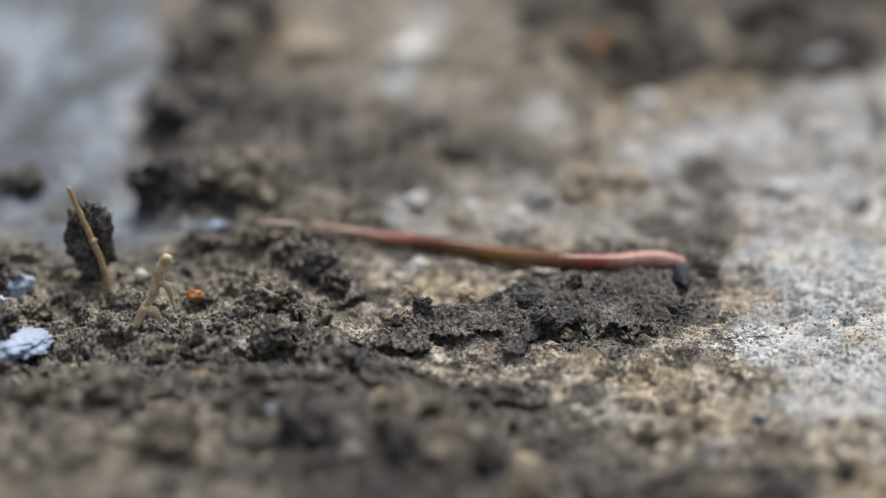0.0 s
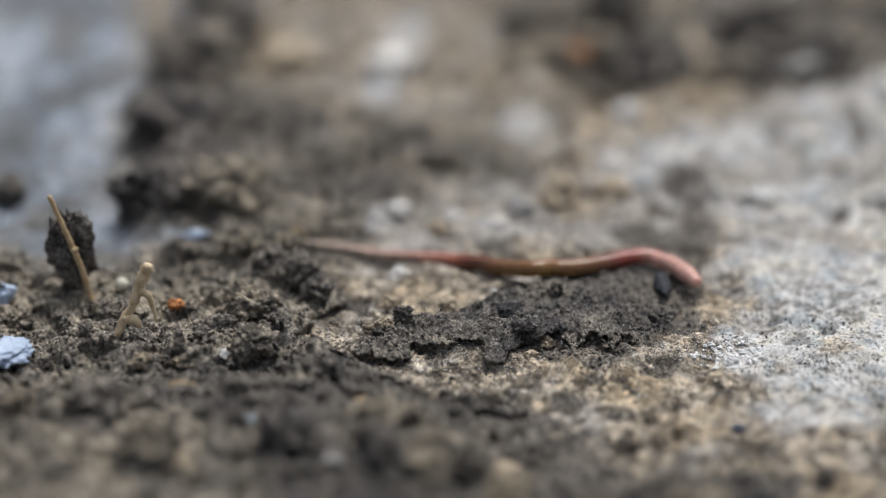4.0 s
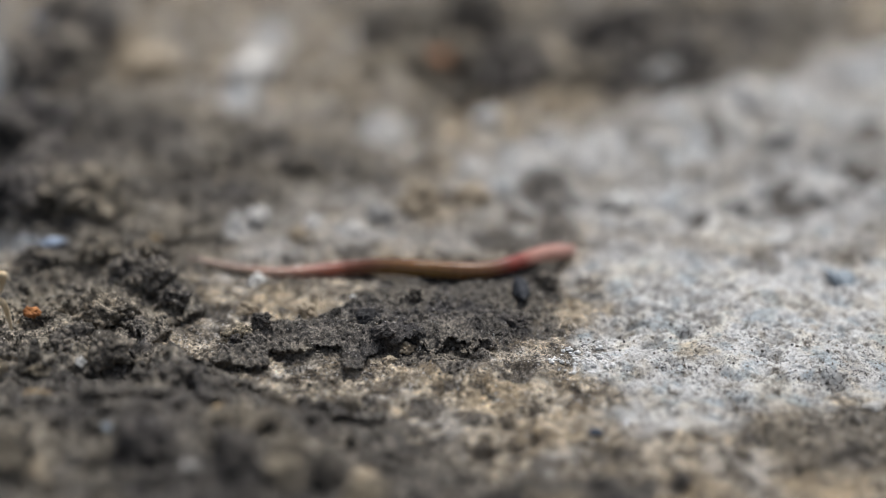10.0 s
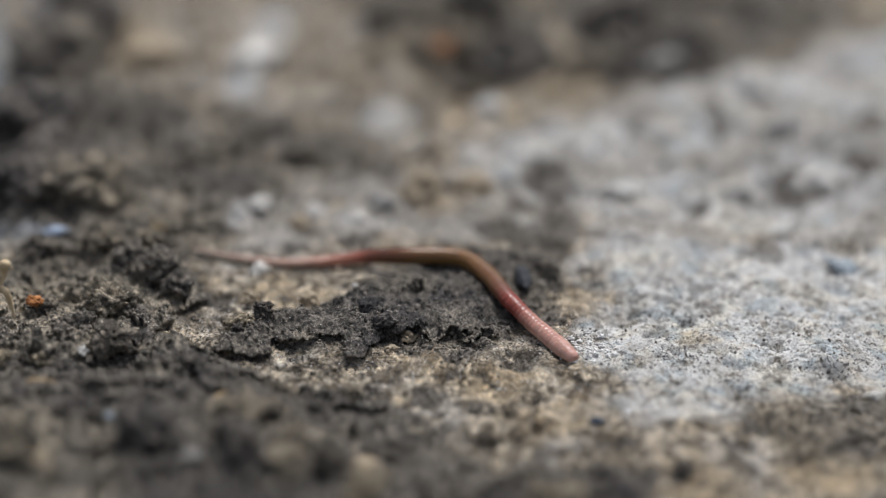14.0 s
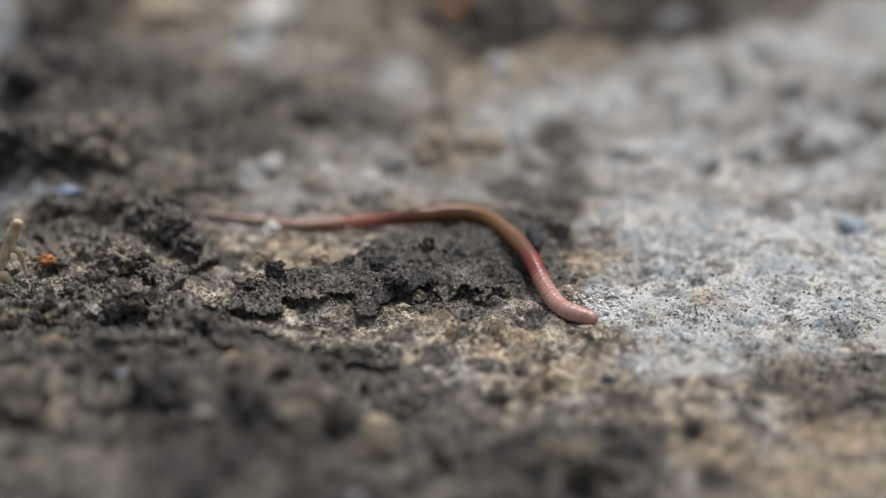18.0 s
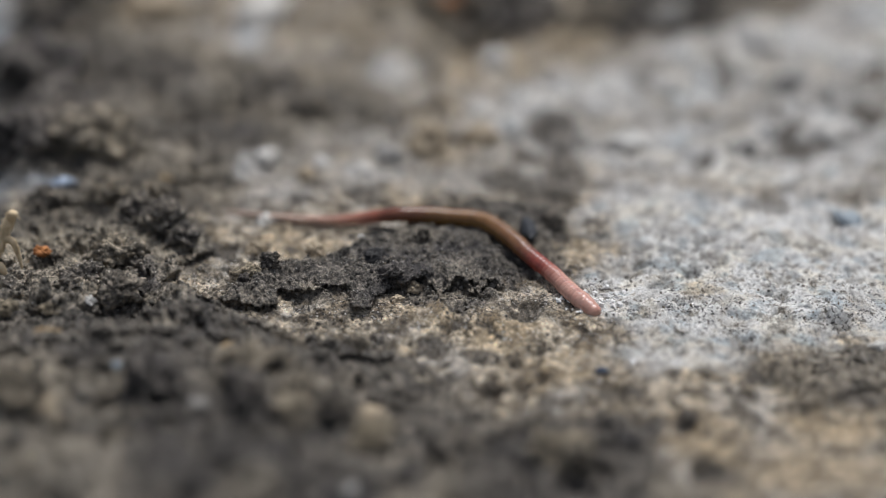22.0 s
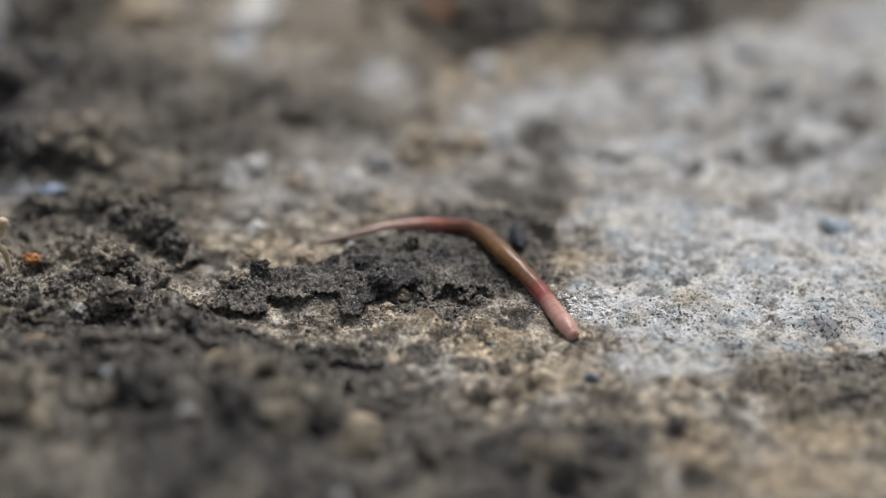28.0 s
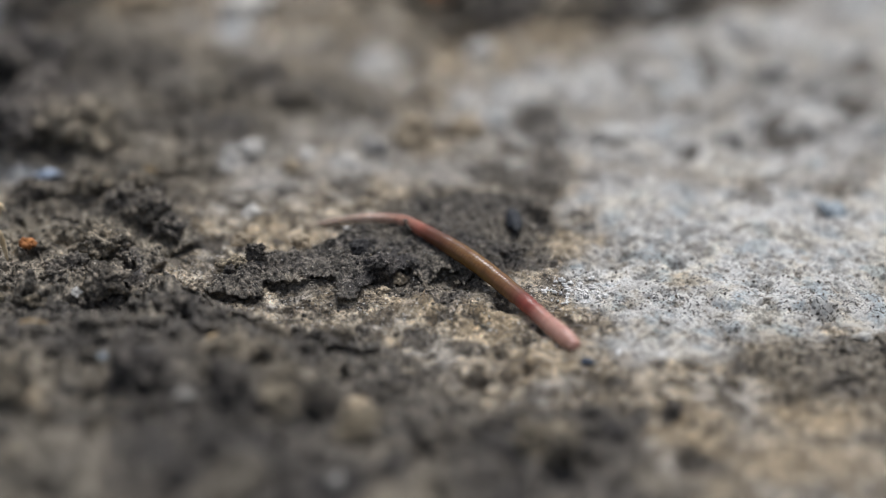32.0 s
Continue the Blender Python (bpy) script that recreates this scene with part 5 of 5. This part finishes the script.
spine(20, (-21.7, -3.5, 0.50), (-19.0, -3.8, 0.39), (-16.3, -4.9, 0.42), (-13.6, -6.0, 0.57), (-10.9, -5.9, 0.61), (-8.3, -5.7, 0.76), (-5.6, -5.9, 1.23), (-2.9, -7.2, 2.04), (-0.3, -7.6, 1.98), (2.3, -8.7, 1.96), (4.6, -11.0, 1.96), (6.3, -14.7, 1.94), (8.3, -16.9, 1.31), (10.2, -19.2, 0.86), (12.3, -21.2, 0.58))
spine(20.5, (-21.8, -4.0, 0.48), (-19.1, -4.1, 0.38), (-16.4, -4.9, 0.41), (-13.6, -5.9, 0.58), (-11.0, -5.8, 0.62), (-8.3, -5.6, 0.78), (-5.6, -6.1, 1.26), (-2.9, -8.2, 2.07), (-0.3, -8.9, 1.98), (2.3, -9.8, 1.97), (4.6, -12.1, 2.03), (6.4, -15.3, 1.74), (8.3, -17.8, 1.22), (10.3, -19.9, 0.83), (12.4, -22.0, 0.54))
spine(21, (-21.6, -3.8, 0.50), (-18.8, -4.0, 0.41), (-16.0, -4.9, 0.44), (-13.2, -5.9, 0.58), (-10.5, -5.4, 0.57), (-7.7, -4.9, 0.67), (-4.9, -5.4, 1.07), (-2.2, -7.8, 1.77), (0.5, -9.1, 1.98), (3.2, -9.7, 1.94), (5.5, -12.3, 1.91), (7.5, -15.1, 1.44), (9.3, -18.1, 1.08), (11.1, -21.3, 0.82), (13.2, -23.3, 0.49))
spine(21.5, (-21.3, -4.1, 0.49), (-18.5, -4.5, 0.45), (-15.7, -5.3, 0.49), (-13.0, -6.1, 0.57), (-10.3, -5.9, 0.64), (-7.5, -5.7, 0.80), (-4.8, -6.0, 1.15), (-2.1, -7.3, 1.62), (0.5, -9.2, 2.00), (3.2, -10.0, 1.96), (5.4, -12.9, 1.93), (7.3, -15.6, 1.46), (9.2, -18.3, 1.09), (11.2, -20.7, 0.83), (13.3, -22.8, 0.49))
spine(22, (-19.3, -4.0, 0.09), (-16.7, -5.2, 0.31), (-14.1, -6.3, 0.57), (-11.5, -6.7, 0.64), (-8.9, -7.1, 0.84), (-6.4, -7.4, 1.32), (-3.9, -8.3, 2.06), (-1.4, -8.2, 1.96), (1.2, -8.6, 1.91), (3.6, -9.4, 1.91), (5.7, -12.1, 1.93), (7.5, -14.8, 1.53), (9.3, -17.2, 1.16), (10.9, -20.1, 0.85), (12.6, -22.6, 0.51))
spine(22.5, (-12.5, -7.3, 0.23), (-10.5, -7.0, 0.35), (-8.5, -6.7, 0.53), (-6.4, -6.7, 0.90), (-4.4, -7.3, 1.47), (-2.3, -7.6, 1.74), (-0.3, -7.9, 1.76), (1.7, -8.3, 1.80), (3.6, -9.6, 1.86), (5.3, -12.1, 1.94), (6.8, -14.4, 1.94), (8.2, -16.2, 1.34), (9.6, -18.1, 0.96), (11.4, -19.2, 0.75), (13.4, -18.7, 0.36))
spine(23, (-9.6, -8.0, 0.22), (-7.8, -8.0, 0.63), (-6.0, -8.0, 1.20), (-4.3, -8.5, 1.94), (-2.5, -8.6, 1.89), (-0.6, -8.8, 1.86), (1.1, -9.2, 1.87), (2.9, -9.7, 1.92), (4.5, -11.3, 1.95), (5.9, -13.5, 1.95), (7.4, -14.6, 1.53), (9.1, -14.8, 1.09), (10.7, -15.8, 0.80), (12.0, -17.4, 0.62), (13.4, -18.9, 0.38))
spine(23.5, (-12.0, -8.1, 0.18), (-10.0, -8.4, 0.53), (-8.0, -9.0, 1.08), (-6.0, -9.6, 1.83), (-4.1, -9.3, 2.07), (-2.2, -9.0, 2.01), (-0.2, -9.2, 1.95), (1.7, -9.8, 1.92), (3.6, -10.6, 1.91), (5.2, -12.8, 1.91), (6.8, -14.8, 1.83), (8.5, -15.4, 1.24), (10.3, -16.1, 0.85), (12.0, -17.2, 0.62), (13.8, -18.1, 0.30))
spine(24, (-9.0, -7.9, 0.26), (-7.2, -8.0, 0.80), (-5.4, -8.2, 1.39), (-3.6, -8.2, 1.85), (-1.8, -8.2, 1.80), (0.1, -8.6, 1.77), (1.9, -9.3, 1.79), (3.7, -9.9, 1.87), (5.2, -12.1, 2.00), (6.6, -14.3, 1.97), (8.1, -15.0, 1.37), (9.8, -15.4, 0.96), (11.3, -16.9, 0.75), (12.9, -18.1, 0.60), (14.5, -19.0, 0.44))
spine(24.5, (-8.8, -8.1, 0.35), (-7.0, -8.7, 1.12), (-5.3, -9.6, 2.03), (-3.5, -8.7, 1.91), (-1.8, -8.2, 1.80), (0.0, -8.2, 1.74), (1.8, -8.8, 1.77), (3.5, -9.9, 1.86), (5.0, -11.6, 1.97), (6.4, -13.9, 2.00), (7.8, -15.0, 1.48), (9.3, -15.9, 1.09), (10.9, -16.6, 0.84), (12.7, -16.4, 0.63), (14.5, -15.2, 0.21))
spine(25, (-9.5, -8.5, 0.26), (-7.4, -9.2, 1.05), (-5.5, -9.6, 1.93), (-3.6, -8.4, 1.85), (-1.6, -8.0, 1.78), (0.4, -8.1, 1.76), (2.4, -8.8, 1.79), (4.3, -10.0, 1.84), (5.9, -12.4, 1.88), (7.4, -14.3, 1.53), (9.1, -15.4, 1.15), (10.8, -16.7, 0.94), (12.3, -18.8, 0.85), (14.0, -19.9, 0.75), (15.9, -20.4, 0.54))
spine(25.5, (-10.2, -8.5, 0.17), (-8.3, -9.1, 0.84), (-6.5, -9.6, 1.58), (-4.7, -9.5, 2.07), (-2.9, -8.6, 1.94), (-1.0, -8.3, 1.88), (0.8, -8.6, 1.89), (2.7, -9.4, 1.93), (4.3, -10.9, 1.94), (5.5, -13.5, 1.88), (7.0, -15.0, 1.48), (8.6, -16.0, 1.13), (10.4, -16.0, 0.92), (12.1, -15.4, 1.15), (13.4, -12.8, 1.24))
spine(27.5, (-10.3, -7.9, 0.17), (-8.5, -7.9, 0.57), (-6.6, -8.1, 1.15), (-4.7, -8.5, 1.92), (-2.9, -8.1, 1.87), (-1.0, -8.0, 1.81), (0.9, -8.3, 1.81), (2.8, -9.1, 1.87), (4.5, -10.5, 1.92), (6.0, -12.7, 1.94), (7.5, -14.1, 1.56), (9.0, -15.7, 1.22), (10.1, -18.1, 0.99), (10.9, -20.9, 0.84), (11.6, -23.4, 0.52))
spine(28, (-9.7, -8.5, 0.21), (-7.8, -8.9, 0.92), (-5.9, -9.4, 1.70), (-4.1, -8.9, 1.94), (-2.2, -8.3, 1.85), (-0.4, -8.1, 1.81), (1.5, -8.6, 1.84), (3.4, -9.3, 1.92), (4.9, -11.4, 1.99), (6.2, -14.0, 2.01), (7.5, -15.7, 1.45), (8.7, -17.7, 1.06), (9.7, -20.1, 0.87), (10.6, -22.9, 0.78), (11.5, -24.9, 0.27))
spine(28.5, (-10.6, -7.9, 0.16), (-8.6, -7.6, 0.47), (-6.6, -7.3, 0.87), (-4.6, -7.2, 1.37), (-2.6, -7.9, 1.89), (-0.5, -7.7, 1.82), (1.5, -8.0, 1.82), (3.4, -9.3, 1.91), (4.9, -12.1, 2.02), (6.1, -14.9, 1.90), (7.2, -17.3, 1.40), (8.2, -20.1, 1.14), (9.2, -23.1, 1.10), (10.3, -25.2, 0.69), (11.7, -26.9, 0.28))
spine(29, (-9.6, -8.5, 0.22), (-7.6, -9.3, 1.13), (-5.6, -10.1, 2.15), (-3.6, -8.8, 1.97), (-1.6, -8.2, 1.84), (0.5, -8.1, 1.82), (2.5, -8.5, 1.89), (4.3, -10.2, 1.90), (5.9, -12.7, 1.88), (7.1, -15.2, 1.48), (8.0, -18.0, 1.15), (8.8, -21.2, 0.95), (9.5, -24.4, 0.86), (10.5, -27.2, 0.74), (11.7, -29.6, 0.58))
spine(29.5, (-10.2, -7.2, 0.20), (-8.2, -6.8, 0.46), (-6.1, -6.6, 0.91), (-3.9, -7.0, 1.54), (-1.8, -6.9, 1.66), (0.3, -7.3, 1.81), (2.4, -8.3, 2.00), (4.3, -10.1, 1.92), (5.6, -13.1, 1.82), (6.8, -15.9, 1.49), (7.8, -18.9, 1.24), (8.8, -22.0, 1.08), (9.9, -24.7, 0.91), (11.2, -27.3, 0.77), (12.3, -29.9, 0.66))
spine(30, (-9.8, -8.1, 0.20), (-7.7, -8.8, 0.98), (-5.7, -9.4, 1.86), (-3.7, -8.5, 1.86), (-1.7, -8.1, 1.81), (0.4, -8.3, 1.81), (2.4, -9.2, 1.86), (4.2, -11.1, 1.93), (5.6, -13.9, 1.94), (6.8, -16.2, 1.49), (8.0, -18.7, 1.16), (9.0, -21.5, 0.98), (10.1, -24.4, 0.87), (11.1, -27.0, 0.76), (12.1, -29.8, 0.64))
spine(30.5, (-9.6, -7.8, 0.21), (-7.6, -7.6, 0.59), (-5.6, -7.4, 1.13), (-3.6, -7.8, 1.83), (-1.6, -8.1, 1.82), (0.4, -8.8, 1.86), (2.4, -10.3, 1.93), (4.0, -12.8, 2.01), (5.2, -15.7, 1.85), (6.4, -17.9, 1.37), (7.6, -20.4, 1.15), (8.9, -23.2, 1.15), (10.2, -25.3, 0.91), (11.5, -27.4, 0.74), (12.9, -29.6, 0.63))
spine(31, (-9.6, -8.5, 0.23), (-7.6, -8.6, 0.83), (-5.8, -8.7, 1.49), (-3.9, -8.4, 1.86), (-1.9, -8.9, 1.91), (-0.0, -10.0, 1.95), (1.8, -11.5, 1.96), (3.4, -13.5, 1.93), (4.7, -16.1, 1.86), (5.9, -18.2, 1.41), (7.2, -20.4, 1.18), (8.4, -23.0, 1.17), (9.6, -25.1, 0.93), (10.8, -27.3, 0.75), (11.9, -29.7, 0.63))
spine(31.5, (-9.8, -7.9, 0.19), (-7.9, -7.4, 0.58), (-5.9, -7.5, 1.12), (-3.9, -8.2, 1.84), (-1.8, -8.5, 1.88), (0.1, -9.9, 1.93), (1.8, -12.1, 1.95), (3.3, -14.5, 1.95), (4.8, -17.1, 1.93), (6.1, -19.0, 1.45), (7.3, -21.4, 1.19), (8.6, -23.9, 1.12), (9.9, -26.0, 0.91), (11.3, -28.0, 0.76), (12.7, -29.9, 0.65))
spine(32, (-9.6, -8.3, 0.21), (-7.7, -9.2, 1.11), (-5.8, -10.6, 2.11), (-3.9, -10.5, 2.09), (-2.1, -11.2, 2.14), (-0.5, -13.1, 2.26), (1.1, -14.8, 2.18), (2.6, -16.5, 2.11), (4.1, -18.4, 2.03), (5.5, -19.7, 1.51), (6.8, -21.4, 1.22), (8.1, -23.6, 1.15), (9.3, -25.4, 0.91), (10.5, -27.3, 0.71), (11.7, -29.3, 0.54))


def motions():
    poses = {t: [] for t in SPINE}
    for t, at in SPINE.items():
        for k in range(SEGMENTS):
            ahead = Vector(at[min(k + 2, SEGMENTS - 1)] - at[max(k - 2, 0)]).normalized()
            across = Vector((0, 0, 1)).cross(ahead).normalized()
            up = ahead.cross(across)
            turn = Matrix((ahead, across, up)).transposed().to_4x4()
            poses[t].append(Matrix.Translation(Vector(at[k])) @ turn)
    for k, ob in enumerate(worm_segments):
        walk(ob, [(t, poses[t][k]) for t in sorted(poses)])


motions()
